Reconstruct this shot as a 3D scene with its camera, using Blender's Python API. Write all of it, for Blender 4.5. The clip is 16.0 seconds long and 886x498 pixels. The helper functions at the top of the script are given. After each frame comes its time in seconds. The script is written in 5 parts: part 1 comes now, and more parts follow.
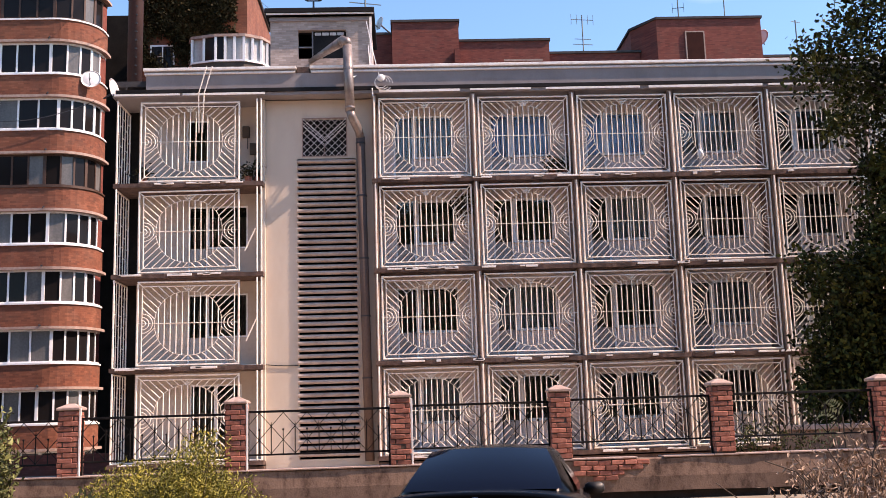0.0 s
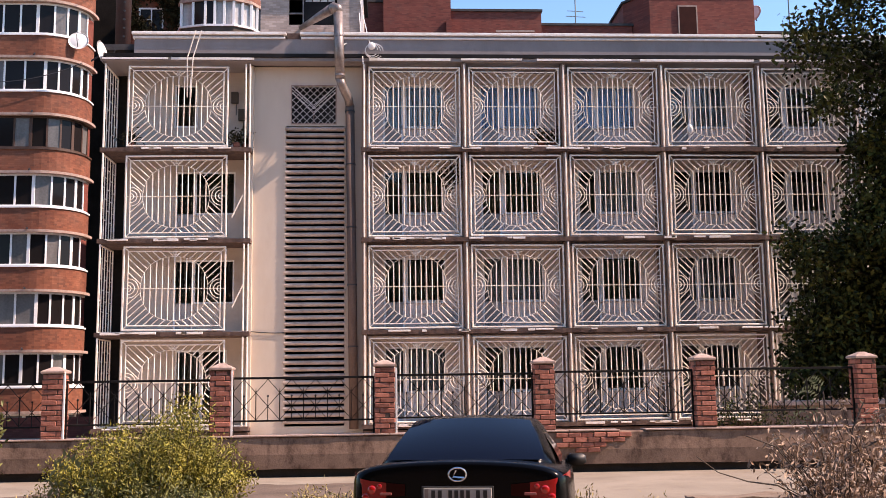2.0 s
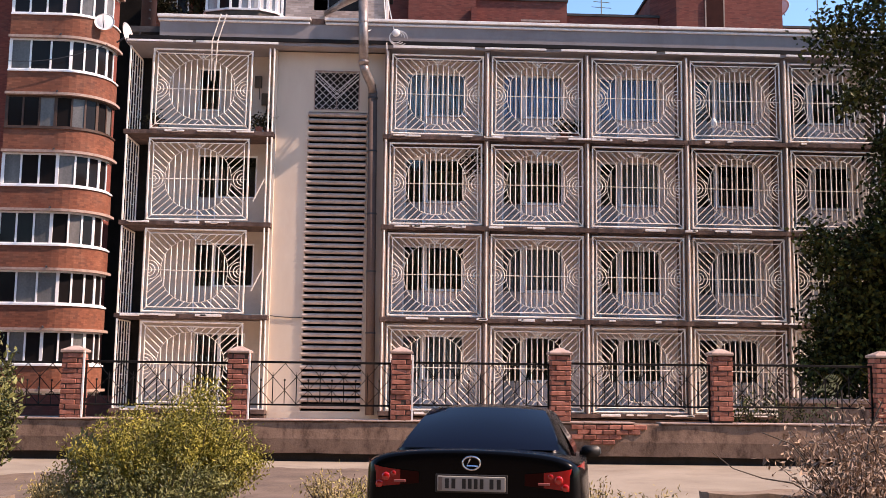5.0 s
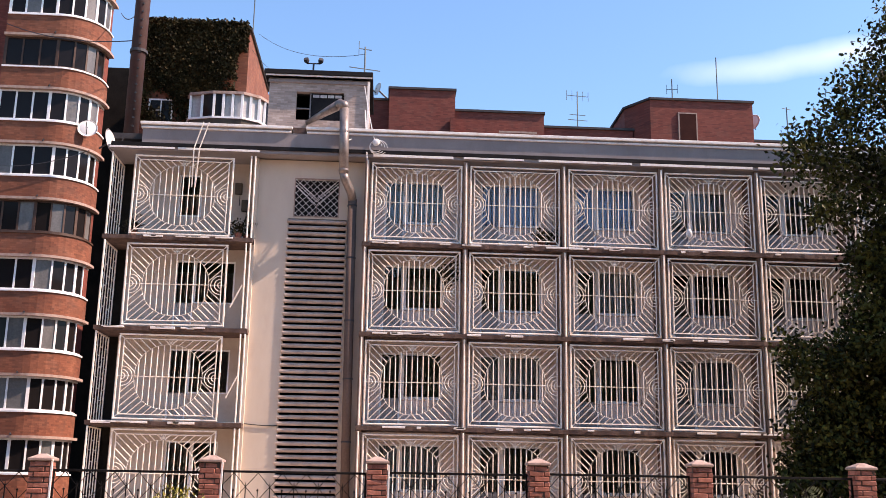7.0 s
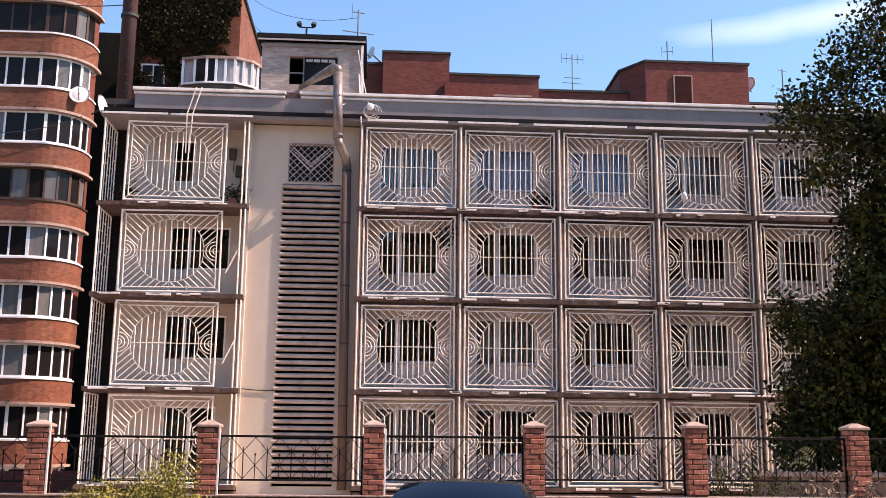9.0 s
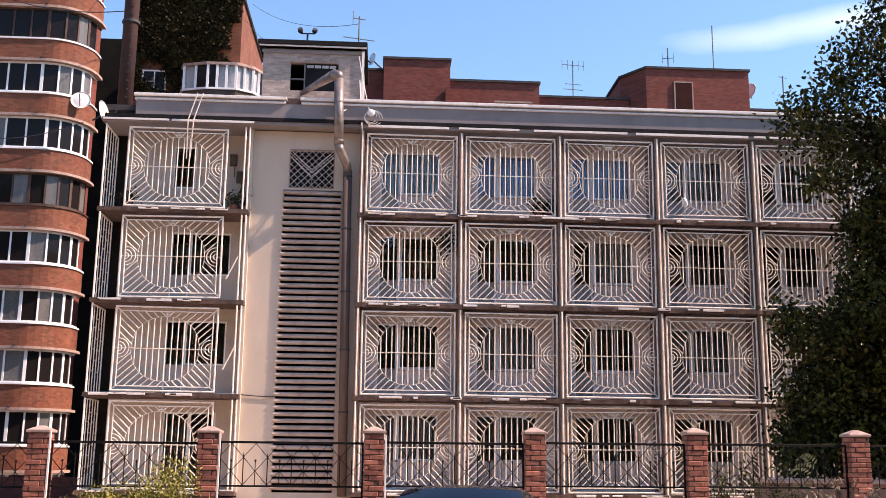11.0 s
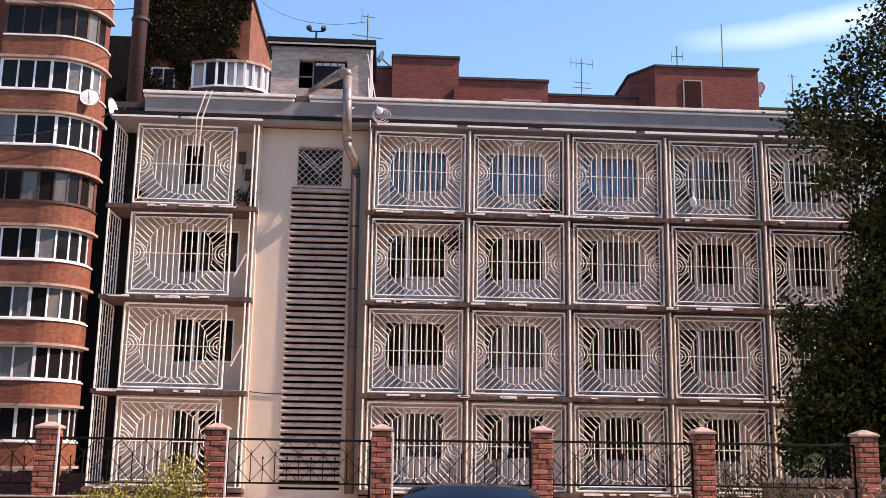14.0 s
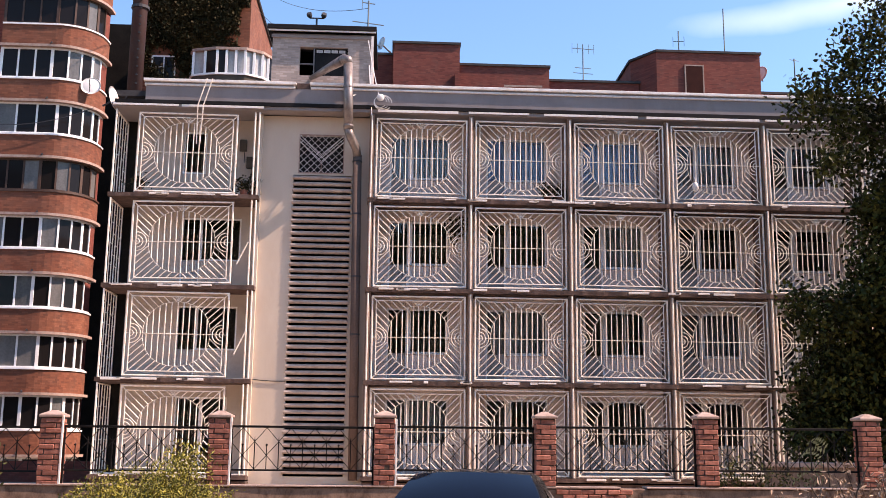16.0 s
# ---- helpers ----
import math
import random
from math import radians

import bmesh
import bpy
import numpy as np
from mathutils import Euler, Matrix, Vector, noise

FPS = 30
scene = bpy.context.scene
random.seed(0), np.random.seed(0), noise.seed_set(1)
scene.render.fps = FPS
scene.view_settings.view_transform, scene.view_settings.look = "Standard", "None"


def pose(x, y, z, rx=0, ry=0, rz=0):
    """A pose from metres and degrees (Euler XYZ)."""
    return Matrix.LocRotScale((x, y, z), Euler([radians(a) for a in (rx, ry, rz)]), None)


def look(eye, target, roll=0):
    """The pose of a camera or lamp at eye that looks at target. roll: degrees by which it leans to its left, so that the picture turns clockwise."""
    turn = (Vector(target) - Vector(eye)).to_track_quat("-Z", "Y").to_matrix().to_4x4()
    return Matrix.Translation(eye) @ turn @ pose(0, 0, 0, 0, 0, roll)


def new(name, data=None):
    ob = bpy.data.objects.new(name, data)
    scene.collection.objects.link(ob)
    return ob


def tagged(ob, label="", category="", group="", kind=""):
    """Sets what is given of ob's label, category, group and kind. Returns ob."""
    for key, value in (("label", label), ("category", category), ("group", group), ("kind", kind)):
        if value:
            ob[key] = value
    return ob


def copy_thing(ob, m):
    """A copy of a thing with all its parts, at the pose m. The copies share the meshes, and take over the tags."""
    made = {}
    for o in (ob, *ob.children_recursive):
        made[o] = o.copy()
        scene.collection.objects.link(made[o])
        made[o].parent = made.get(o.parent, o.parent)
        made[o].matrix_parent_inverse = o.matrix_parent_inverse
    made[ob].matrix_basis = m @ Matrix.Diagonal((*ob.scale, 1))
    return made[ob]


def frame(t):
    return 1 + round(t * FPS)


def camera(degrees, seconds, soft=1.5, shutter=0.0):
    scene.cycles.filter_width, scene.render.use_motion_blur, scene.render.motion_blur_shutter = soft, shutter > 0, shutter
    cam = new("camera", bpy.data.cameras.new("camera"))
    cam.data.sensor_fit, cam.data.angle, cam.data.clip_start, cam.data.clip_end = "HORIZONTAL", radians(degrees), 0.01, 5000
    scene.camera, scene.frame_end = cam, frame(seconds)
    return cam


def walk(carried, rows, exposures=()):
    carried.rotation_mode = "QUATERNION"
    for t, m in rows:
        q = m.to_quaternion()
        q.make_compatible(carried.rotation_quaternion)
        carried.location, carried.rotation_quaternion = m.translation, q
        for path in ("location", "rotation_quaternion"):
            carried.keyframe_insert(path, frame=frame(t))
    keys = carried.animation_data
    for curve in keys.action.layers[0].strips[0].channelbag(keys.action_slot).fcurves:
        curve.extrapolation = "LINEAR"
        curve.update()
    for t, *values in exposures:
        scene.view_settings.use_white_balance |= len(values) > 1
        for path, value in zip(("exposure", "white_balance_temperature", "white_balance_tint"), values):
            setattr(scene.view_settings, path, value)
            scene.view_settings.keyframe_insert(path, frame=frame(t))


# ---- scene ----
cam = camera(47.07, 16.0, soft=0.8)
EYE = (0.0, 0.0, 1.70)
# seconds, yaw, pitch, roll of the hand-held camera, which turns where it stands
TURNS = [
    (0.0, -2.412, 9.389, -1.773), (0.5, -2.352, 9.177, -1.649), (1.0, -3.419, 7.541, -1.071), (1.5, -3.628, 7.747, -1.22),
    (2.0, -3.091, 7.713, -0.762), (2.5, -3.276, 6.76, -0.612), (3.0, -2.831, 6.303, -0.899), (3.2, -2.765, 6.527, -0.518),
    (5.3, -2.1, 7.317, 0.874), (5.5, -2.386, 8.783, 1.033), (6.0, -2.603, 11.278, 1.167), (6.5, -2.463, 13.073, 1.363),
    (7.0, -3.15, 13.134, 0.992), (7.5, -3.498, 12.395, 0.697), (8.0, -3.624, 11.357, 0.686), (8.5, -3.407, 11.226, 0.74),
    (9.0, -3.456, 11.141, 0.584), (9.2, -3.297, 11.383, 0.704), (11.3, -3.423, 11.528, 0.644), (11.5, -3.187, 11.699, 0.733),
    (12.0, -3.189, 10.716, 0.85), (12.5, -3.304, 11.074, 0.712), (13.0, -3.273, 11.446, 0.848), (13.5, -2.957, 11.335, 1.057),
    (14.0, -2.963, 11.363, 0.935), (14.5, -3.033, 11.181, 0.938), (15.0, -3.071, 11.489, 0.664), (15.5, -2.75, 11.265, 0.589),
    (16.0, -2.856, 10.618, 0.617),
]


def aim(yaw, pitch, roll):
    y, p = radians(yaw), radians(pitch)
    way = Vector((-math.sin(y) * math.cos(p), math.cos(y) * math.cos(p), math.sin(p)))
    return look(EYE, Vector(EYE) + way, roll)


walk(cam, [(t, aim(y, p, r)) for t, y, p, r in TURNS], [(0.0, 0.86, 7350, 32), (16.0, 0.86, 7350, 32)])

# ---- light ----
TO_SUN = Vector((0.72, -0.14, 0.74)).normalized()
sun_data = bpy.data.lights.new("sun", "SUN")
sun_data.energy, sun_data.angle, sun_data.color = 5.0, radians(0.53), (1.0, 0.87, 0.71)
sun = new("sun", sun_data)
sun.matrix_world = look((20, -8, 30), Vector((20, -8, 30)) - TO_SUN)

world = bpy.data.worlds.new("sky")
scene.world = world
world.use_nodes = True
wt = world.node_tree
wt.nodes.clear()
w_out, w_bg, w_sky = (wt.nodes.new(k) for k in ("ShaderNodeOutputWorld", "ShaderNodeBackground", "ShaderNodeTexSky"))
w_sky.sky_type, w_sky.sun_disc = "NISHITA", False
w_sky.sun_elevation = math.asin(TO_SUN.z)
w_sky.sun_rotation = math.atan2(TO_SUN.x, TO_SUN.y)
w_sky.air_density, w_sky.dust_density, w_sky.ozone_density = 1.25, 0.5, 3.0
w_bg.inputs["Strength"].default_value = 0.14
# a thin streak of cloud low over the roofs
w_co, w_map, w_noise, w_add, w_len, w_ramp = (wt.nodes.new("ShaderNode" + k) for k in ("TexCoord", "Mapping", "TexNoise", "VectorMath", "VectorMath", "ValToRGB"))
w_mix = wt.nodes.new("ShaderNodeMixRGB")
w_map.inputs["Scale"].default_value = (6.0, 0.0, 70.0)
w_map.inputs["Location"].default_value = (-2.97, -0.5, -27.6)
w_noise.inputs["Scale"].default_value, w_noise.inputs["Detail"].default_value = 9.0, 6.0
w_add.operation, w_len.operation = "MULTIPLY_ADD", "LENGTH"
w_add.inputs[1].default_value = (1.1, 1.0, 1.6)
w_ramp.color_ramp.elements[0].position, w_ramp.color_ramp.elements[1].position = 0.0, 1.0
w_ramp.color_ramp.elements[0].color, w_ramp.color_ramp.elements[1].color = (0.5, 0.5, 0.5, 1), (0, 0, 0, 1)
w_mix.inputs["Color2"].default_value = (5.2, 6.6, 7.2, 1)
wt.links.new(w_co.outputs["Generated"], w_map.inputs["Vector"])
wt.links.new(w_co.outputs["Generated"], w_noise.inputs["Vector"])
wt.links.new(w_noise.outputs["Color"], w_add.inputs[0])
wt.links.new(w_map.outputs["Vector"], w_add.inputs[2])
wt.links.new(w_add.outputs["Vector"], w_len.inputs[0])
wt.links.new(w_len.outputs["Value"], w_ramp.inputs["Fac"])
wt.links.new(w_ramp.outputs["Color"], w_mix.inputs["Fac"])
w_tone = wt.nodes.new("ShaderNodeMixRGB")
w_tone.blend_type = "MULTIPLY"
w_tone.inputs["Fac"].default_value = 1.0
w_tone.inputs["Color2"].default_value = (0.64, 0.96, 1.08, 1)
wt.links.new(w_sky.outputs["Color"], w_tone.inputs["Color1"])
wt.links.new(w_tone.outputs["Color"], w_mix.inputs["Color1"])
wt.links.new(w_mix.outputs["Color"], w_bg.inputs["Color"])
wt.links.new(w_bg.outputs["Background"], w_out.inputs["Surface"])



# ---- materials ----
def surface(name, a, b, rough=0.85, fine=30.0, coarse=1.5, bump=0.15, metal=0.0, stain=0.0, stain_colour=(0.1, 0.08, 0.07), per_piece=0.0, spec=0.4, streak=1.0):
    """A weathered surface: two colours mixed by coarse and fine grain, optional stains, optional change from piece to piece."""
    m = bpy.data.materials.new(name)
    m.use_nodes = True
    nt = m.node_tree
    bs = nt.nodes["Principled BSDF"]
    co, mp = nt.nodes.new("ShaderNodeTexCoord"), nt.nodes.new("ShaderNodeMapping")
    geo = nt.nodes.new("ShaderNodeNewGeometry")
    nt.links.new(geo.outputs["Position"], mp.inputs["Vector"])
    mp.inputs["Scale"].default_value = (1, 1, streak)
    n1, n2 = nt.nodes.new("ShaderNodeTexNoise"), nt.nodes.new("ShaderNodeTexNoise")
    n1.inputs["Scale"].default_value, n1.inputs["Detail"].default_value = coarse, 5
    n2.inputs["Scale"].default_value, n2.inputs["Detail"].default_value = fine, 4
    nt.links.new(mp.outputs["Vector"], n1.inputs["Vector"])
    nt.links.new(geo.outputs["Position"], n2.inputs["Vector"])
    add = nt.nodes.new("ShaderNodeMath")
    add.operation = "MULTIPLY_ADD"
    nt.links.new(n2.outputs["Fac"], add.inputs[0])
    add.inputs[1].default_value = 0.5
    nt.links.new(n1.outputs["Fac"], add.inputs[2])
    rng = nt.nodes.new("ShaderNodeMapRange")
    rng.inputs["From Min"].default_value, rng.inputs["From Max"].default_value = 0.5, 1.0
    nt.links.new(add.outputs[0], rng.inputs["Value"])
    mix = nt.nodes.new("ShaderNodeMixRGB")
    mix.inputs["Color1"].default_value, mix.inputs["Color2"].default_value = (*a, 1), (*b, 1)
    nt.links.new(rng.outputs["Result"], mix.inputs["Fac"])
    last = mix.outputs["Color"]
    if stain:
        n3, r3, m3 = nt.nodes.new("ShaderNodeTexNoise"), nt.nodes.new("ShaderNodeValToRGB"), nt.nodes.new("ShaderNodeMixRGB")
        n3.inputs["Scale"].default_value, n3.inputs["Detail"].default_value = coarse * 1.7, 8
        n3.inputs["Roughness"].default_value = 0.7
        nt.links.new(mp.outputs["Vector"], n3.inputs["Vector"])
        r3.color_ramp.elements[0].position, r3.color_ramp.elements[1].position = 0.48, 0.66
        r3.color_ramp.elements[1].color = (stain, stain, stain, 1)
        nt.links.new(n3.outputs["Fac"], r3.inputs["Fac"])
        nt.links.new(r3.outputs["Color"], m3.inputs["Fac"])
        nt.links.new(last, m3.inputs["Color1"])
        m3.inputs["Color2"].default_value = (*stain_colour, 1)
        last = m3.outputs["Color"]
    if per_piece:
        info, hs, rr = nt.nodes.new("ShaderNodeObjectInfo"), nt.nodes.new("ShaderNodeHueSaturation"), nt.nodes.new("ShaderNodeMapRange")
        isl = nt.nodes.new("ShaderNodeMath")
        isl.operation = "ADD"
        nt.links.new(info.outputs["Random"], isl.inputs[0])
        nt.links.new(geo.outputs["Random Per Island"], isl.inputs[1])
        fr = nt.nodes.new("ShaderNodeMath")
        fr.operation = "FRACT"
        nt.links.new(isl.outputs[0], fr.inputs[0])
        rr.inputs["To Min"].default_value, rr.inputs["To Max"].default_value = 1 - per_piece, 1 + per_piece
        nt.links.new(fr.outputs[0], rr.inputs["Value"])
        nt.links.new(rr.outputs["Result"], hs.inputs["Value"])
        nt.links.new(last, hs.inputs["Color"])
        last = hs.outputs["Color"]
    nt.links.new(last, bs.inputs["Base Color"])
    bs.inputs["Roughness"].default_value, bs.inputs["Metallic"].default_value = rough, metal
    bs.inputs["Specular IOR Level"].default_value = spec
    if bump:
        bp = nt.nodes.new("ShaderNodeBump")
        bp.inputs["Strength"].default_value, bp.inputs["Distance"].default_value = bump, 0.02
        nt.links.new(add.outputs[0], bp.inputs["Height"])
        nt.links.new(bp.outputs["Normal"], bs.inputs["Normal"])
    return m


def plain(name, colour, rough=0.5, metal=0.0, coat=0.0, spec=0.5):
    m = bpy.data.materials.new(name)
    m.use_nodes = True
    bs = m.node_tree.nodes["Principled BSDF"]
    bs.inputs["Base Color"].default_value = (*colour, 1)
    bs.inputs["Roughness"].default_value, bs.inputs["Metallic"].default_value = rough, metal
    bs.inputs["Coat Weight"].default_value, bs.inputs["Specular IOR Level"].default_value = coat, spec
    return m


def brickwork(name, a, b, mortar, rough=0.9, length=0.25, height=0.075):
    """Far brickwork, whose single bricks cannot be told apart: rows laid along x or y and up z."""
    m = surface(name, a, b, rough, 25, 0.8, 0.1, stain=0.25)
    nt = m.node_tree
    bs = nt.nodes["Principled BSDF"]
    base = bs.inputs["Base Color"].links[0].from_socket
    geo, sep, com, add = (nt.nodes.new("ShaderNode" + k) for k in ("NewGeometry", "SeparateXYZ", "CombineXYZ", "Math"))
    nt.links.new(geo.outputs["Position"], sep.inputs[0])
    nt.links.new(sep.outputs["X"], add.inputs[0])
    nt.links.new(sep.outputs["Y"], add.inputs[1])
    nt.links.new(add.outputs[0], com.inputs["X"])
    nt.links.new(sep.outputs["Z"], com.inputs["Y"])
    br, hs = nt.nodes.new("ShaderNodeTexBrick"), nt.nodes.new("ShaderNodeMixRGB")
    nt.links.new(com.outputs[0], br.inputs["Vector"])
    br.inputs["Scale"].default_value = 1.0
    br.inputs["Brick Width"].default_value, br.inputs["Row Height"].default_value = length, height
    br.inputs["Mortar Size"].default_value = 0.009
    br.inputs["Color1"].default_value, br.inputs["Color2"].default_value, br.inputs["Mortar"].default_value = (1, 1, 1, 1), (0.55, 0.55, 0.55, 1), (*mortar, 1)
    hs.blend_type = "MULTIPLY"
    hs.inputs["Fac"].default_value = 0.9
    nt.links.new(base, hs.inputs["Color1"])
    nt.links.new(br.outputs["Color"], hs.inputs["Color2"])
    nt.links.new(hs.outputs["Color"], bs.inputs["Base Color"])
    return m


M_PLASTER = surface("plaster_cream", (0.54, 0.455, 0.37), (0.66, 0.565, 0.47), 0.92, 40, 0.7, 0.12, stain=0.3, stain_colour=(0.46, 0.35, 0.28), streak=0.35)
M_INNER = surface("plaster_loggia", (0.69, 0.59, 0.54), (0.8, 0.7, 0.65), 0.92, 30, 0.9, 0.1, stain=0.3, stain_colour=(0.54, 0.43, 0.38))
# darker copy of the loggia plaster: the end bay's shade is in the colour
M_INNER_SHADED = surface("plaster_loggia_shaded", (0.47, 0.395, 0.335), (0.57, 0.49, 0.425), 0.92, 30, 0.9, 0.1, stain=0.35, stain_colour=(0.36, 0.28, 0.23))
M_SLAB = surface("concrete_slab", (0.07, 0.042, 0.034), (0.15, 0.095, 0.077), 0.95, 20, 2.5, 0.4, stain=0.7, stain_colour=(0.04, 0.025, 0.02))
M_BAND = surface("grey_render", (0.22, 0.195, 0.195), (0.285, 0.255, 0.252), 0.9, 30, 1.0, 0.1, stain=0.3, stain_colour=(0.18, 0.15, 0.14), streak=0.4)
M_WHITE = surface("white_paint_old", (0.72, 0.69, 0.66), (0.84, 0.81, 0.78), 0.6, 40, 3.0, 0.1, stain=0.35, stain_colour=(0.45, 0.33, 0.26))
M_BAR = surface("painted_iron_white", (0.9, 0.8, 0.69), (0.95, 0.87, 0.77), 0.5, 60, 4.0, 0.05, stain=0.45, stain_colour=(0.42, 0.27, 0.18))
M_PVC = surface("window_frame_white", (0.78, 0.78, 0.78), (0.85, 0.85, 0.85), 0.35, 30, 2.0, 0.02)
M_LACE = surface("net_curtain", (0.36, 0.36, 0.37), (0.6, 0.6, 0.6), 0.9, 25, 6.0, 0.2, streak=0.1)
M_SHADE_BLACK = plain("interior_shade_black", (0.012, 0.011, 0.011), 0.95, spec=0.1)
M_SLAT = surface("louvre_concrete", (0.38, 0.29, 0.25), (0.52, 0.42, 0.37), 0.92, 30, 2.0, 0.2, stain=0.4, stain_colour=(0.15, 0.11, 0.09), per_piece=0.1)
M_PIPE = surface("zinc_pipe", (0.2, 0.165, 0.15), (0.3, 0.255, 0.235), 0.42, 20, 3.0, 0.1, metal=0.45, stain=0.5, stain_colour=(0.1, 0.06, 0.05))
M_FARBRICK = brickwork("brickwork_tower", (0.185, 0.056, 0.031), (0.28, 0.105, 0.06), (0.75, 0.68, 0.62), height=0.1, length=0.3)
M_FARBRICK2 = brickwork("brickwork_back", (0.2, 0.05, 0.038), (0.25, 0.07, 0.052), (0.8, 0.7, 0.62))
M_CREAMBRICK = brickwork("brickwork_cream", (0.42, 0.34, 0.305), (0.52, 0.435, 0.39), (0.8, 0.74, 0.7))
M_ROOF = surface("roof_felt", (0.035, 0.033, 0.035), (0.07, 0.065, 0.065), 0.9, 20, 2.0, 0.3)
M_BRICK = surface("fence_brick", (0.22, 0.068, 0.044), (0.42, 0.165, 0.115), 0.9, 60, 8.0, 0.3, stain=0.35, stain_colour=(0.12, 0.05, 0.035), per_piece=0.28)
M_MORTAR = surface("mortar", (0.04, 0.024, 0.018), (0.1, 0.065, 0.05), 0.95, 60, 6.0, 0.3)
M_CAP = surface("concrete_cap", (0.3, 0.205, 0.17), (0.44, 0.33, 0.28), 0.95, 40, 5.0, 0.3, stain=0.4, stain_colour=(0.16, 0.1, 0.08))
M_IRON = surface("fence_iron", (0.006, 0.005, 0.005), (0.015, 0.013, 0.012), 0.6, 50, 6.0, 0.1, spec=0.15)
M_LOWWALL = surface("wall_render", (0.16, 0.098, 0.068), (0.31, 0.2, 0.145), 0.95, 35, 2.0, 0.4, stain=0.85, stain_colour=(0.04, 0.019, 0.014), streak=0.6)
M_FOOT_SHADE = surface("foot_shade", (0.016, 0.013, 0.011), (0.04, 0.03, 0.026), 0.95, 30, 3.0, 0.3)
M_GROUND = surface("dry_earth", (0.14, 0.1, 0.07), (0.26, 0.2, 0.15), 0.97, 25, 0.8, 0.5, stain=0.35, stain_colour=(0.08, 0.065, 0.035))
M_ROAD = surface("dusty_asphalt", (0.2, 0.163, 0.122), (0.29, 0.242, 0.186), 0.95, 60, 0.7, 0.25, stain=0.4, stain_colour=(0.14, 0.105, 0.075))
M_YARD_BOUNCE = surface("yard_bounce", (0.46, 0.36, 0.265), (0.57, 0.46, 0.35), 0.95, 40, 0.6, 0.2, stain=0.4, stain_colour=(0.28, 0.2, 0.15))
M_KERB = surface("kerb_concrete", (0.13, 0.09, 0.06), (0.26, 0.19, 0.14), 0.95, 40, 3.0, 0.4, stain=0.4, stain_colour=(0.1, 0.075, 0.06))
M_BARK = surface("bark", (0.05, 0.038, 0.03), (0.11, 0.085, 0.065), 0.95, 30, 5.0, 0.6)
# near-black end of the mix paints shade between the leaves
M_LEAF = surface("leaf_shade_mix", (0.0015, 0.0025, 0.0007), (0.08, 0.085, 0.021), 0.5, 3, 1.2, 0.0, per_piece=0.8, spec=0.08)
M_LEAF_BUSH = surface("leaf_bush", (0.07, 0.075, 0.008), (0.34, 0.29, 0.04), 0.6, 5, 3.0, 0.0, per_piece=0.4)
M_LEAF_GREY = surface("leaf_grey_green", (0.1, 0.125, 0.055), (0.24, 0.26, 0.14), 0.6, 5, 3.0, 0.0, per_piece=0.3)
M_LEAF_DRY = surface("leaf_dry", (0.2, 0.125, 0.08), (0.42, 0.3, 0.21), 0.8, 5, 3.0, 0.0, per_piece=0.35)
M_IVY = surface("ivy_dark", (0.012, 0.012, 0.005), (0.055, 0.042, 0.018), 0.7, 4, 1.0, 0.0, per_piece=0.5, spec=0.12)
M_GRASS = surface("dry_grass", (0.26, 0.2, 0.07), (0.42, 0.34, 0.15), 0.8, 5, 3.0, 0.0, per_piece=0.3)
M_PAINT = plain("car_paint_black", (0.002, 0.002, 0.0025), 0.2, 0.0, 0.0, 0.1)
M_CARGLASS = plain("car_glass_tinted", (0.002, 0.002, 0.006), 0.04, 0.0, 0.0, 0.1)
M_RED = plain("lamp_red", (0.24, 0.003, 0.003), 0.16, 0.0, 0.0, 0.4)
M_LENS = plain("lamp_lens", (0.4, 0.008, 0.006), 0.06, 0.0, 0.0, 0.9)
M_CLEAR = plain("lamp_clear", (0.3, 0.08, 0.07), 0.12, 0.0, 0.0, 0.4)
M_CHROME = plain("chrome", (0.75, 0.75, 0.76), 0.15, 1.0)
M_PLATE = plain("plate_white", (0.34, 0.32, 0.29), 0.6, spec=0.2)
M_BLACK = plain("black_plastic", (0.012, 0.012, 0.012), 0.5)
M_RUBBER = plain("rubber", (0.015, 0.015, 0.015), 0.85)
M_DISH = plain("dish_white", (0.7, 0.68, 0.66), 0.5)
M_CABLE = plain("cable", (0.03, 0.03, 0.035), 0.7)

# net curtain whose blue stands in for sky reflected in the panes
M_LACE_SKY = surface("net_curtain_sky_tint", (0.2, 0.28, 0.6), (0.5, 0.58, 0.85), 0.9, 25, 6.0, 0.2, streak=0.1)
M_LEAFPANEL = surface("door_panel_paint", (0.36, 0.33, 0.31), (0.44, 0.41, 0.39), 0.5, 30, 2.0, 0.05)
M_DOOR = surface("brown_metal", (0.03, 0.007, 0.005), (0.05, 0.012, 0.008), 0.7, 20, 2.0, 0.1, spec=0.1)
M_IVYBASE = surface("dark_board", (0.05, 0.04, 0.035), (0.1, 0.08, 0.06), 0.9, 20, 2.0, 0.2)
M_CHIM = surface("rust_steel", (0.028, 0.011, 0.009), (0.07, 0.024, 0.018), 0.8, 15, 1.2, 0.2, stain=0.6, stain_colour=(0.05, 0.035, 0.035), streak=0.5)
M_AERIAL = plain("aerial_metal", (0.10, 0.13, 0.14), 0.6, 0.3)
M_PANE_FAR = plain("pane_far", (0.014, 0.012, 0.012), 0.08, 0.0, 0.0, 0.12)
M_FLOOR_BOUNCE = surface("loggia_floor_bounce", (0.56, 0.52, 0.5), (0.68, 0.64, 0.62), 0.9, 30, 1.5, 0.1, stain=0.3, stain_colour=(0.32, 0.29, 0.27))
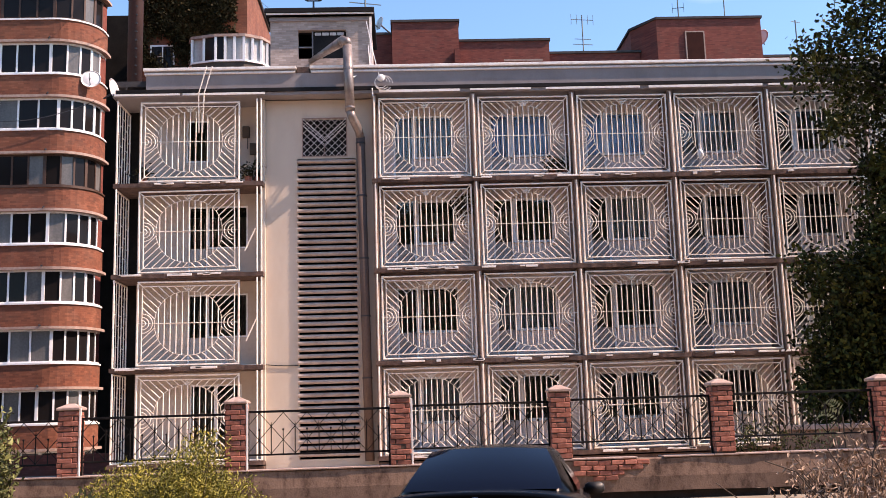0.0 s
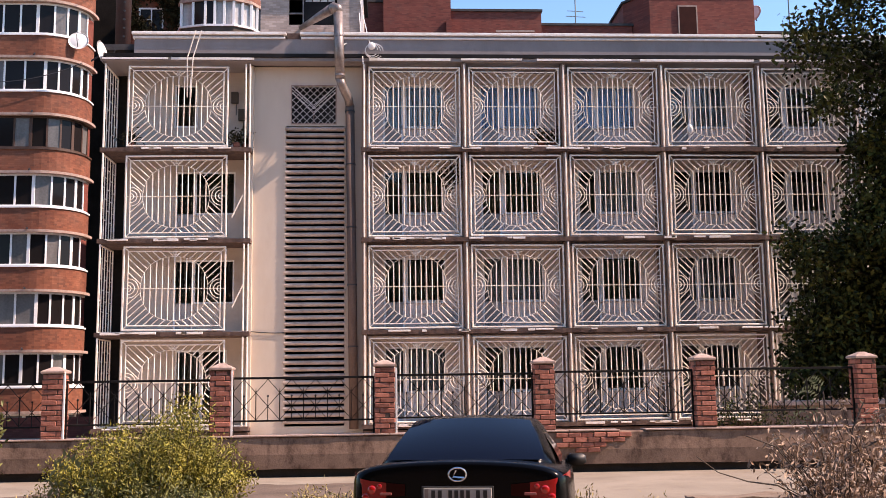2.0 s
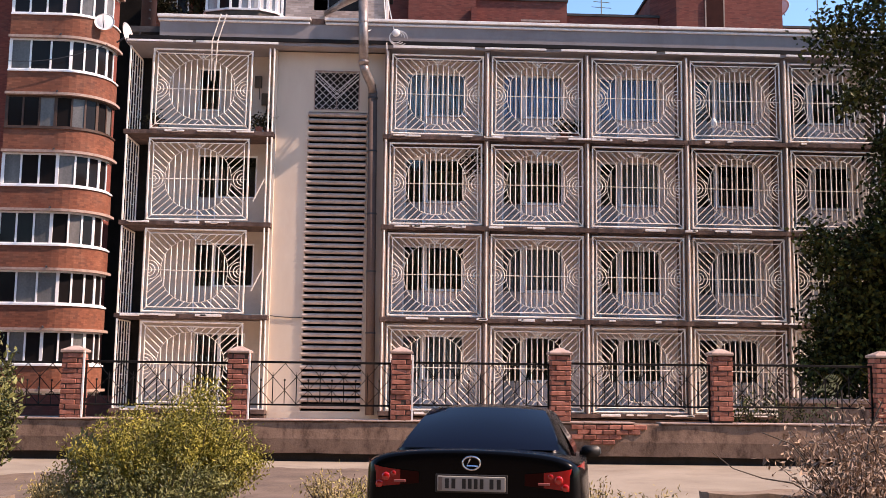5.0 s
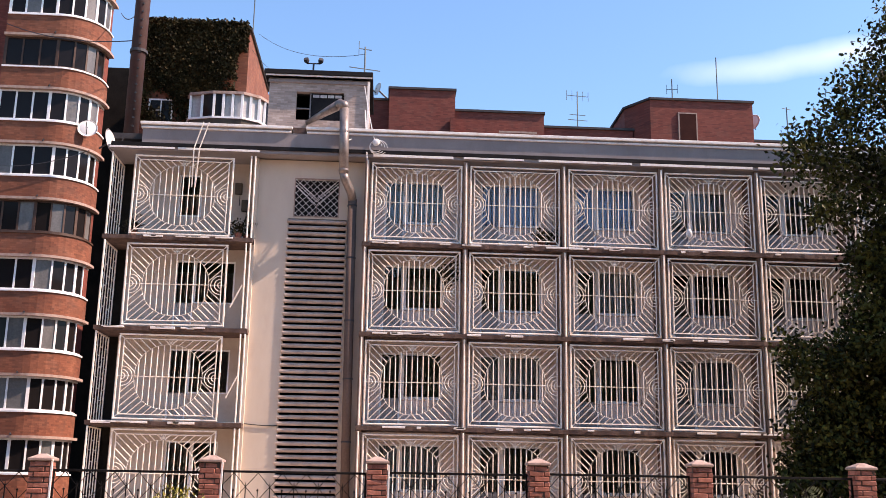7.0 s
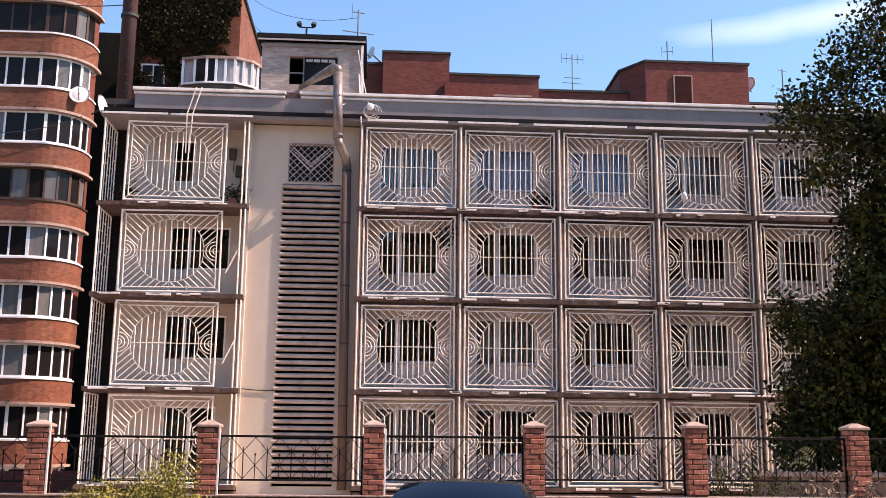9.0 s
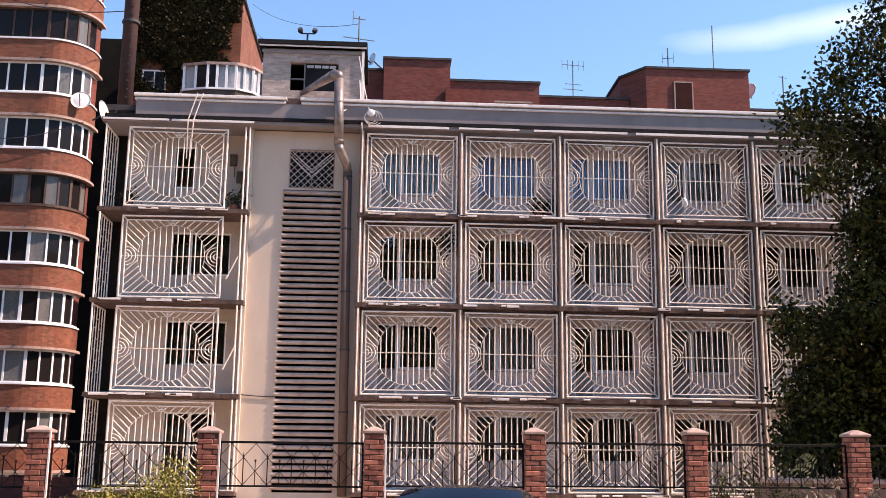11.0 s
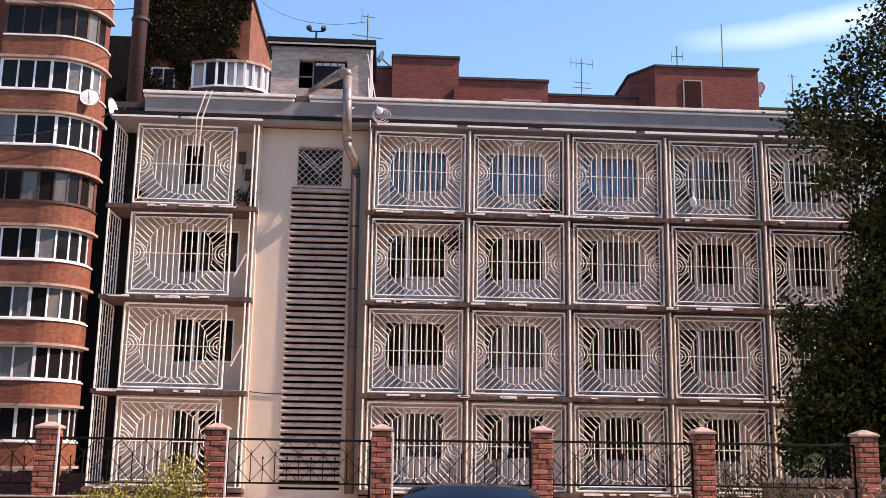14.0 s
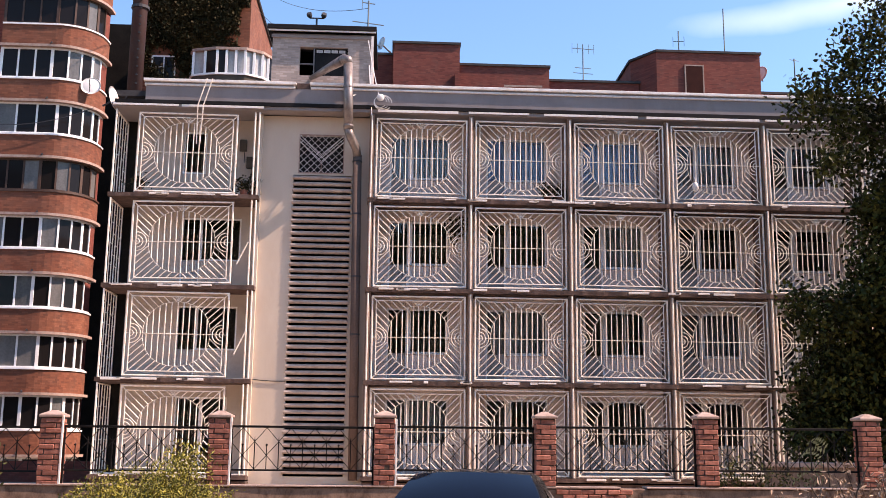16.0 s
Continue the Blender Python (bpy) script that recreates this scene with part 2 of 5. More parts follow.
M_SOIL_SHADE = surface("soil_with_shade", (0.085, 0.058, 0.042), (0.17, 0.12, 0.088), 0.97, 30, 1.2, 0.6, stain=0.5, stain_colour=(0.05, 0.036, 0.024))
M_REDDEEP = plain("lamp_red_deep", (0.02, 0.0008, 0.0008), 0.1, 0.0, 0.0, 0.08)
M_TAR_SHADE = surface("tar_shade_black", (0.008, 0.008, 0.009), (0.02, 0.019, 0.02), 0.8, 20, 2.0, 0.3, spec=0.15)
# near-black: the shade of the gap is put into the colour
M_GAP_SHADE = surface("gap_shade", (0.008, 0.007, 0.006), (0.022, 0.018, 0.015), 0.95, 12, 0.8, 0.2, spec=0.1)
M_PARTITION = surface("partition_brown", (0.17, 0.11, 0.085), (0.3, 0.21, 0.17), 0.95, 30, 1.5, 0.2, stain=0.4, stain_colour=(0.1, 0.065, 0.05), streak=0.4)
M_RUSTPIPE = surface("brown_pipe", (0.075, 0.047, 0.038), (0.15, 0.1, 0.082), 0.8, 20, 2.0, 0.1, stain=0.4, stain_colour=(0.08, 0.05, 0.04), streak=0.3)
M_CURTAINED = surface("pane_white_curtain", (0.26, 0.26, 0.27), (0.5, 0.5, 0.5), 0.3, 8, 2.5, 0.0, streak=0.15)
M_LEAF_MID = surface("leaf_mid_green", (0.03, 0.04, 0.008), (0.2, 0.2, 0.06), 0.6, 5, 3.0, 0.0, per_piece=0.45)
M_BROWNWOOD = surface("brown_frame_paint", (0.045, 0.022, 0.015), (0.085, 0.045, 0.03), 0.6, 30, 3.0, 0.1)
M_PANE_PALE = surface("pane_curtained", (0.07, 0.07, 0.07), (0.17, 0.165, 0.16), 0.3, 10, 1.5, 0.0, streak=0.2)


def clear_glass(name):
    m = bpy.data.materials.new(name)
    m.use_nodes = True
    nt = m.node_tree
    nt.nodes.clear()
    out, mix, tr, gl, fr = (nt.nodes.new("ShaderNode" + k) for k in ("OutputMaterial", "MixShader", "BsdfTransparent", "BsdfGlossy", "Fresnel"))
    tr.inputs["Color"].default_value = (0.8, 0.83, 0.85, 1)
    gl.inputs["Roughness"].default_value = 0.03
    fr.inputs["IOR"].default_value = 1.6
    nt.links.new(fr.outputs[0], mix.inputs[0])
    nt.links.new(tr.outputs[0], mix.inputs[1])
    nt.links.new(gl.outputs[0], mix.inputs[2])
    nt.links.new(mix.outputs[0], out.inputs["Surface"])
    return m


M_PANE = clear_glass("window_pane")


# ---- mesh helpers ----
def mesh_of(bm, name, material, smooth=False):
    me = bpy.data.meshes.new(name)
    bm.normal_update()
    bm.to_mesh(me)
    bm.free()
    for mat in (material if isinstance(material, (list, tuple)) else [material]):
        me.materials.append(mat)
    if smooth:
        for p in me.polygons:
            p.use_smooth = True
    return me


def part(name, bm, material, parent=None, label="", smooth=False):
    ob = new(name, mesh_of(bm, name, material, smooth))
    if parent:
        ob.parent = parent
    if label:
        ob["label"] = label
    return ob


def piece(name, me, parent, m):
    ob = new(name, me)
    ob.parent = parent
    ob.matrix_basis = m
    return ob


def thing(name, label, category, group="", kind="", at=(0, 0, 0), turn=0.0):
    ob = new(name)
    ob.matrix_basis = pose(*at, 0, 0, turn)
    return tagged(ob, label, category, group, kind)


def box(bm, x0, x1, y0, y1, z0, z1, bevel=0.0):
    v = [bm.verts.new((x, y, z)) for x in (x0, x1) for y in (y0, y1) for z in (z0, z1)]
    fs = [bm.faces.new([v[i] for i in q]) for q in ((0, 1, 3, 2), (4, 6, 7, 5), (0, 4, 5, 1), (2, 3, 7, 6), (0, 2, 6, 4), (1, 5, 7, 3))]
    if bevel:
        es = {e for f in fs for e in f.edges}
        bmesh.ops.bevel(bm, geom=list(es), offset=bevel, segments=1, affect="EDGES")
    return bm


def boxes(*rows, bevel=0.0):
    bm = bmesh.new()
    for r in rows:
        box(bm, *r, bevel=bevel)
    return bm


def rod(bm, path, r, sides=4, turn=0.0, closed=False):
    """A bar of even thickness along a path of points."""
    pts = [Vector(p) for p in path]
    rings = []
    n = len(pts)
    for i, p in enumerate(pts):
        a, b = pts[max(i - 1, 0)], pts[min(i + 1, n - 1)]
        if closed:
            a, b = pts[i - 1], pts[(i + 1) % n]
        d = (b - a).normalized()
        up = Vector((0, 1, 0)) if abs(d.y) < 0.9 else Vector((0, 0, 1))
        s = d.cross(up).normalized()
        u = s.cross(d)
        rad = r[i] if isinstance(r, (list, tuple)) else r
        rings.append([bm.verts.new(p + rad * (math.cos(turn + 2 * math.pi * k / sides) * s + math.sin(turn + 2 * math.pi * k / sides) * u)) for k in range(sides)])
    m = n if closed else n - 1
    for i in range(m):
        A, B = rings[i], rings[(i + 1) % n]
        for k in range(sides):
            bm.faces.new((A[k], A[(k + 1) % sides], B[(k + 1) % sides], B[k]))
    if not closed:
        bm.faces.new(rings[0][::-1])
        bm.faces.new(rings[-1])
    return bm


def one_rod(path, r, sides=4, turn=math.pi / 4, closed=False):
    return rod(bmesh.new(), path, r, sides, turn, closed)


def wall_with_holes(bm, x0, x1, y0, y1, z0, z1, holes):
    """A wall along x with rectangular openings (x0, x1, z0, z1) right through it."""
    xs = sorted({x0, x1, *[h[0] for h in holes], *[h[1] for h in holes]})
    zs = sorted({z0, z1, *[h[2] for h in holes], *[h[3] for h in holes]})

    def solid(i, j):
        if not (0 <= i < len(xs) - 1 and 0 <= j < len(zs) - 1):
            return False
        cx, cz = (xs[i] + xs[i + 1]) / 2, (zs[j] + zs[j + 1]) / 2
        return not any(h[0] < cx < h[1] and h[2] < cz < h[3] for h in holes)
    verts = {}

    def v(x, y, z):
        k = (round(x, 4), y, round(z, 4))
        if k not in verts:
            verts[k] = bm.verts.new((x, y, z))
        return verts[k]
    for i in range(len(xs) - 1):
        for j in range(len(zs) - 1):
            if not solid(i, j):
                continue
            a, b, c, d = xs[i], xs[i + 1], zs[j], zs[j + 1]
            bm.faces.new((v(a, y0, c), v(b, y0, c), v(b, y0, d), v(a, y0, d)))
            bm.faces.new((v(a, y1, d), v(b, y1, d), v(b, y1, c), v(a, y1, c)))
            if not solid(i - 1, j):
                bm.faces.new((v(a, y0, d), v(a, y1, d), v(a, y1, c), v(a, y0, c)))
            if not solid(i + 1, j):
                bm.faces.new((v(b, y0, c), v(b, y1, c), v(b, y1, d), v(b, y0, d)))
            if not solid(i, j - 1):
                bm.faces.new((v(a, y0, c), v(a, y1, c), v(b, y1, c), v(b, y0, c)))
            if not solid(i, j + 1):
                bm.faces.new((v(a, y0, d), v(b, y0, d), v(b, y1, d), v(a, y1, d)))
    return bm


# ---- ground, road, low wall ----
def ground_sheet():
    bm = bmesh.new()
    xs = [-400, -60, -30] + [-20 + 1.0 * i for i in range(45)] + [40, 80, 400]
    ys = [-400, -40, -10] + [-4 + 1.0 * i for i in range(34)] + [45, 90, 160, 400]
    grid = [[bm.verts.new((x, y, 0.0 if y > 13 or abs(x) > 19 else 0.025 * noise.noise((x * 0.5, y * 0.5, 3)) - 0.01)) for x in xs] for y in ys]
    for j in range(len(ys) - 1):
        for i in range(len(xs) - 1):
            bm.faces.new((grid[j][i], grid[j][i + 1], grid[j + 1][i + 1], grid[j + 1][i]))
    return tagged(part("ground", bm, M_GROUND), "dry trodden bare earth with patches of dust", "ground", kind="structure")


ground_sheet()
bm = bmesh.new()
edge = [(-60, 15.2), (-14, 15.2), (-6, 15.0), (-3.4, 14.8), (0, 14.6), (3.9, 13.9), (9, 13.7), (60, 13.5)]
low = [bm.verts.new((x, y + 0.12 * noise.noise((x, y, 0)), 0.012)) for x, y in edge]
high = [bm.verts.new((x, 20.2, 0.012)) for x, y in edge]
for i in range(len(edge) - 1):
    bm.faces.new((low[i], low[i + 1], high[i + 1], high[i]))
tagged(part("road", bm, M_ROAD), "pale dusty sunlit asphalt lane along the wall", "road", kind="structure")

# dark bare soil between bush and lane; its left part also paints in shade
bm = bmesh.new()
far = [(-12, 12.6), (-9, 13.2), (-6.9, 15.3), (-6.3, 17.3), (-5, 18.1), (-3.2, 18.5), (-1.6, 18.7), (0.2, 18.5), (0.9, 16.2), (1.1, 13.2)]
rows = []
for (x, y), (x2, y2) in zip(far, far[1:]):
    for i in range(8):
        q = i / 8
        fx, fy = x + (x2 - x) * q, y + (y2 - y) * q + 0.25 * noise.noise((x * 2 + q * 4, y, 1))
        rows.append([bm.verts.new((fx, 10.2 + (fy - 10.2) * k / 14, 0.018 if k == 14 else 0.03 + 0.03 * noise.noise((fx * 1.3, k * 0.7, 4)))) for k in range(15)])
for a, b in zip(rows, rows[1:]):
    for k in range(14):
        bm.faces.new((a[k], b[k], b[k + 1], a[k + 1]))
tagged(part("soil", bm, M_SOIL_SHADE), "dark brown bare soil with tufts of weeds, shaded ground painted in", "soil", kind="structure")

# unseen pale sheet between street wall and block, added to bounce light up
yard = part("yard", boxes((-40, 60, 20.42, 32.8, -0.05, 0.02)), M_YARD_BOUNCE)
tagged(yard, "unseen pale sheet added to bounce light onto the block", "yard", kind="structure")

FENCE_Y = 20.2
PILLARS = [(-6.44, 2.13), (-3.26, 2.16), (-0.09, 2.19), (3.04, 2.21), (6.25, 2.24), (9.53, 2.24), (12.8, 2.25), (-9.65, 2.10)]

low_wall = thing("wall_low", "low brown rendered street wall with a shade-dark foot and patches of bare brick", "wall", kind="structure")


def worn_wall():
    bm = bmesh.new()
    xs = [-14 + 0.16 * i for i in range(190)]
    rows = []
    for x in xs:
        top = 0.79 + 0.006 * x * 0.4 + 0.012 * noise.noise((x * 1.3, 0, 0)) - (0.05 * max(0, noise.noise((x * 2.1, 7, 0)) - 0.25))
        foot = 0.17 + 0.02 * noise.noise((x * 0.8, 3, 0))
        bulge = 0.015 * noise.noise((x * 0.7, 5, 0))
        rows.append([bm.verts.new(p) for p in ((x, 20.02 + bulge, foot), (x, 19.99 + bulge, 0.45), (x, 20.0 + bulge, top - 0.02), (x, 20.03, top), (x, 20.4, top), (x, 20.4, 0.0), (x, 20.16, foot - 0.005))])
    for a, b in zip(rows, rows[1:]):
        for k in range(6):
            bm.faces.new((a[k], b[k], b[k + 1], a[k + 1]))
        bm.faces.new((a[6], b[6], b[0], a[0]))
    return bm


part("wall_body", worn_wall(), M_LOWWALL, low_wall)
# near-black colour deepens the shade under the wall's overhang
part("foot", boxes((-14, 16.2, 20.14, 20.39, 0.0, 0.2)), M_FOOT_SHADE, low_wall, "recessed concrete foot, shade painted into its colour")
bm = bmesh.new()
for i in range(60):
    x0 = -14 + 0.5 * i
    if 4.0 < x0 < 4.6:
        continue
    z = 0.792 + 0.0024 * x0
    box(bm, x0 + 0.004, x0 + 0.496, 19.965 + 0.012 * random.random(), 20.42, z, z + 0.03, 0.006)
part("coping", bm, M_CAP, low_wall, "pale worn cement coping")

brick_long = mesh_of(boxes((-0.117, 0.117, -0.05, 0.05, -0.042, 0.042), bevel=0.008), "brick", M_BRICK)
brick_pillar = mesh_of(boxes((-0.142, 0.142, -0.05, 0.05, -0.043, 0.043), bevel=0.009), "brick", M_BRICK)
rnd = random.Random(5)
# bare brick where the render has fallen off
for row in range(4):
    for k in range(8):
        x = 3.35 + 0.25 * k + (0.125 if row % 2 else 0)
        if x > 4.75 - 0.22 * row or (row == 3 and k < 1):
            continue
        piece("brick", brick_long, low_wall, pose(x, 20.012 + rnd.uniform(-0.02, 0.012), 0.735 - 0.096 * row, rnd.uniform(-5, 5), rnd.uniform(-1.5, 1.5), rnd.uniform(-5, 5)))

# ---- street fence: brick pillars and iron panels ----
pillar = None
for n, (px, top) in enumerate(PILLARS):
    if pillar is None:
        pillar = thing("fence_pillar", "weathered red brick fence pillar with a concrete cap", "pillar", "pillars of the street fence", at=(px, FENCE_Y, top))
        h = 1.40
        part("core", boxes((-0.186, 0.186, -0.186, 0.186, -h, -0.06)), M_MORTAR, pillar, "grey mortar joints")
        bm = boxes((-0.228, 0.228, -0.228, 0.228, -0.085, -0.03), bevel=0.012)
        v = [bm.verts.new(p) for p in ((-0.22, -0.22, -0.032), (0.22, -0.22, -0.032), (0.22, 0.22, -0.032), (-0.22, 0.22, -0.032), (-0.05, -0.05, 0.05), (0.05, -0.05, 0.05), (0.05, 0.05, 0.05), (-0.05, 0.05, 0.05))]
        for q in ((0, 1, 5, 4), (1, 2, 6, 5), (2, 3, 7, 6), (3, 0, 4, 7), (4, 5, 6, 7)):
            bm.faces.new([v[i] for i in q])
        part("cap", bm, M_CAP, pillar, "low pyramid concrete cap")
        for c in range(13):
            z = -0.145 - 0.098 * c
            for q in range(4):
                m = pose(0, 0, z, 0, 0, 90 * q) @ pose((-0.052 if c % 2 else 0.052), -0.146 + rnd.uniform(-0.014, 0.008), rnd.uniform(-0.004, 0.004), rnd.uniform(-2, 2), rnd.uniform(-1.5, 1.5), rnd.uniform(-3, 3))
                piece("brick", brick_pillar, pillar, m)
    else:
        copy_thing(pillar, pose(px, FENCE_Y, top, 0, 0, 90 * (n % 4)))


def fence_panel(x0, x1, lift):
    f = thing("iron_fence", "black wrought-iron fence panel of crossed bars between two rails", "fence", "iron panels of the street fence", at=(x0, FENCE_Y, lift))
    w = x1 - x0
    part("top_rail", boxes((0, w, -0.022, 0.022, 1.905, 1.95), bevel=0.004), M_IRON, f)
    part("bottom_rail", boxes((0, w, -0.02, 0.02, 1.085, 1.12), bevel=0.004), M_IRON, f)
    n = 6
    c = w / n
    z0, z1 = 1.12, 1.905
    for i in range(-1, n + 1):
        for s in (1, -1):
            a, b = (i + 0.5) * c, (i + 0.5 + 1.5 * s) * c
            ta, tb = 0.0, 1.0
            if b > w:
                tb = (w - a) / (b - a)
            if b < 0:
                tb = a / (a - b)
            if a < 0:
                ta = -a / (b - a) if b > 0 else 2
            if a > w:
                ta = (a - w) / (a - b) if b < w else 2
            if ta < tb:
                p = [(a + (b - a) * t, 0.006 * s, z1 + (z0 - z1) * t) for t in (ta, tb)]
                part("brace", one_rod(p, 0.009), M_IRON, f)
    for i in range(1, n):
        part("spear", one_rod([(i * c, 0, z0), (i * c, 0, z0 + 0.56), (i * c, 0, z0 + 0.62)], [0.013, 0.013, 0.003]), M_IRON, f)
    for i in range(n):
        bm = one_rod([((i + 0.5) * c, 0, z0), ((i + 0.5) * c, 0, z0 + 0.45)], 0.011)
        bmesh.ops.create_icosphere(bm, subdivisions=1, radius=0.025, matrix=Matrix.Translation(((i + 0.5) * c, 0, z0 + 0.46)))
        part("spear", bm, M_IRON, f)
    for x in (0.02, w - 0.02):
        part("post", boxes((x - 0.018, x + 0.018, -0.018, 0.018, 0.8, 1.95)), M_IRON, f)
    return f


order = sorted(PILLARS)
for (a, ta), (b, tb) in zip(order, order[1:]):
    fence_panel(a + 0.198, b - 0.198, (ta + tb) / 2 - 2.19)
# pale steel stakes welded beside three of the pillars
for px in (-6.44, -3.26, -0.09):
    tagged(part("fence_stake", boxes((px + 0.205, px + 0.24, FENCE_Y - 0.2, FENCE_Y - 0.165, 0.8, 2.08), bevel=0.004), M_WHITE),
           "pale painted steel stake standing beside a pillar", "post", "stakes beside the fence pillars")

# ---- the apartment block with its caged loggias ----
Y0 = 32.86
C0, W = -0.784, 3.334
COLS = 6
LEVELS = [0.434, 3.434, 6.434, 9.434]
XL0, XL1 = -9.25, -4.46
XR1 = C0 + W * COLS
BACK = 34.06

block = thing("apartment_building", "four-storey cream rendered apartment block with deep loggias", "building")
holes = []
for k, L in enumerate(LEVELS):
    f = L + 0.12
    for c in range(COLS):
        x = C0 + W * c
        holes.append((x + 0.62, x + 1.33, f, f + 2.48))
        holes.append((x + 1.33, x + 2.7, f + 0.97, f + 2.48))
    if k == 3:
        holes.append((-7.24, -6.45, f + 0.98, f + 2.46))
    elif k == 0:
        holes.append((-7.05, -5.35, f + 0.02, f + 2.44))
    else:
        holes.append((-7.14, -6.5, f + 0.02, f + 2.44))
        holes.append((-6.5, -5.15, f + 0.98, f + 2.44))
part("back_wall", wall_with_holes(bmesh.new(), XL1, XR1, BACK, BACK + 0.3, 0.0, 12.5, [q for q in holes if q[0] > XL1]), M_INNER, block, "pale plaster wall at the back of the loggias")
part("back_wall", wall_with_holes(bmesh.new(), -8.84, XL1 - 0.002, BACK, BACK + 0.3, 0.0, 12.5, [q for q in holes if q[0] < XL1]), M_INNER_SHADED, block, "plaster wall at the back of the end loggias, shade in its colour")
part("room_wall", boxes((XL0, XR1, 38.0, 38.2, 0.0, 12.5)), M_INNER, block)
# painted near-black for the shade seen through the side grilles
part("side_wall", boxes((XL0 - 0.3, -8.845, Y0 + 1.6, 38.2, 0.0, 12.45)), M_GAP_SHADE, block, "end wall with shade painted into its colour")
part("side_wall", boxes((XR1, XR1 + 0.3, Y0, 38.2, 0.0, 13.2)), M_PLASTER, block)
part("plinth", boxes((XL0, XL1, Y0 - 0.02, BACK, 0.0, 0.35), (C0 - 0.07, XR1, Y0 - 0.02, BACK, 0.0, 0.35)), M_SLAB, block)


def rough_slab(x0, x1, z0, z1, y0, seed):
    """A floor slab whose front edge is chipped."""
    bm = bmesh.new()
    n = max(2, int((x1 - x0) / 0.12))
    rows = []
    for i in range(n + 1):
        x = x0 + (x1 - x0) * i / n
        d = 0.03 * noise.noise((x * 2.3, seed, 0)) + 0.02 * noise.noise((x * 7, seed, 2))
        e = 0.025 * noise.noise((x * 3.1, seed, 5))
        rows.append([bm.verts.new(p) for p in ((x, y0 + d, z0 + e * 0.6), (x, y0 + d * 0.5, z1 + e * 0.5), (x, 38.0, z1), (x, 38.0, z0))])
    for a, b in zip(rows, rows[1:]):
        for k in range(4):
            bm.faces.new((a[k], b[k], b[(k + 1) % 4], a[(k + 1) % 4]))
    bm.faces.new(rows[0])
    bm.faces.new(rows[-1][::-1])
    return bm


for k, L in enumerate(LEVELS):
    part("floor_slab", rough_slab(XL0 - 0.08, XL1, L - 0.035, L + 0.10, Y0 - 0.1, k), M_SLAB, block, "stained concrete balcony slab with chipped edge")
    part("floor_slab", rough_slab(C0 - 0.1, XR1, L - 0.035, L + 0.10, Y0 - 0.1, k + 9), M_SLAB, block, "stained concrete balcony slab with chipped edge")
    for a, b in ((XL0 + 0.05, XL1 - 0.12), (C0 + 0.08, XR1 - 0.08)):
        # floor hidden from below, made pale to bounce light onto the walls
        part("loggia_floor", boxes((a, b, Y0 + 0.05, BACK - 0.003, L + 0.104, L + 0.125)), M_FLOOR_BOUNCE, block, "pale loggia floor added to bounce light onto the walls")
    # bits of pale mortar and tin left along the slab edges
    for n in range(26):
        x = rnd.uniform(C0, XR1 - 1) if n > 5 else rnd.uniform(XL0, XL1 - 0.8)
        w = rnd.uniform(0.12, 0.8)
        part("edge_strip", boxes((x, x + w, Y0 - 0.15, Y0 - 0.09, L + 0.045 + rnd.uniform(-0.03, 0.02), L + 0.095), bevel=0.008), M_WHITE, block, "pale tin edging strip")
for c in range(COLS + 1):
    x = C0 + W * c
    part("partition", boxes((x - 0.075, x + 0.075, Y0 - 0.04, BACK, 0.5, 12.42)), M_PARTITION, block, "brown concrete partition between loggias")
part("partition", boxes((XL1 - 0.1, XL1 + 0.004, Y0 + 0.3, BACK, 0.5, 12.42)), M_PLASTER, block)

# stairwell front with louvres and a lattice, set back from the loggias
SY = Y0 + 0.36
part("stair_wall", wall_with_holes(bmesh.new(), XL1 + 0.005, C0 - 0.08, SY + 0.08, SY + 0.34, 0.0, 12.42,
     [(-3.38, -1.46, 0.5, 10.385), (-3.23, -1.71, 10.44, 11.80)]), M_PLASTER, block, "smooth cream rendered stairwell front")
# black sheets paint the stairwell's shade behind louvres and lattice
part("stair_shade_sheet", boxes((XL1, C0 - 0.08, SY + 0.66, SY + 0.76, 0.0, 12.4)), M_SHADE_BLACK, block, "black sheet painted as the shade of the stairwell")
part("stair_shade_sheet", boxes((XL1 + 0.006, XL1 + 0.1, SY + 0.35, SY + 0.66, 0, 12.4)), M_SHADE_BLACK, block)
part("stair_shade_sheet", boxes((C0 - 0.2, C0 - 0.085, SY + 0.35, SY + 0.66, 0, 12.4)), M_SHADE_BLACK, block)
bm = bmesh.new()
prof = [(-0.03, -0.068), (-0.075, -0.045), (-0.09, 0.0), (-0.07, 0.045), (0.0, 0.07), (0.12, 0.04), (0.12, -0.06)]
ends = [[bm.verts.new((x, y, z)) for y, z in prof] for x in (-0.985, 0.985)]
for k in range(len(prof)):
    bm.faces.new((ends[0][k], ends[1][k], ends[1][(k + 1) % len(prof)], ends[0][(k + 1) % len(prof)]))
bm.faces.new(ends[0][::-1])
bm.faces.new(ends[1])
slat_me = mesh_of(bm, "louvre", M_SLAT)
for i in range(47):
    z = 10.29 - 0.2097 * i
    piece("louvre", slat_me, block, pose(-2.42 + rnd.uniform(-0.012, 0.012), SY + 0.1, z, rnd.uniform(-3, 3), rnd.uniform(-0.25, 0.25), 0))
# lattice of crossed flats with a chevron in the middle
lx0, lx1, lz0, lz1 = -3.23, -1.71, 10.44, 11.80
lw, lh, lm = lx1 - lx0, lz1 - lz0, (lx0 + lx1) / 2
lattice = thing("window_lattice", "pale painted iron lattice with a chevron over the stair window", "grille")
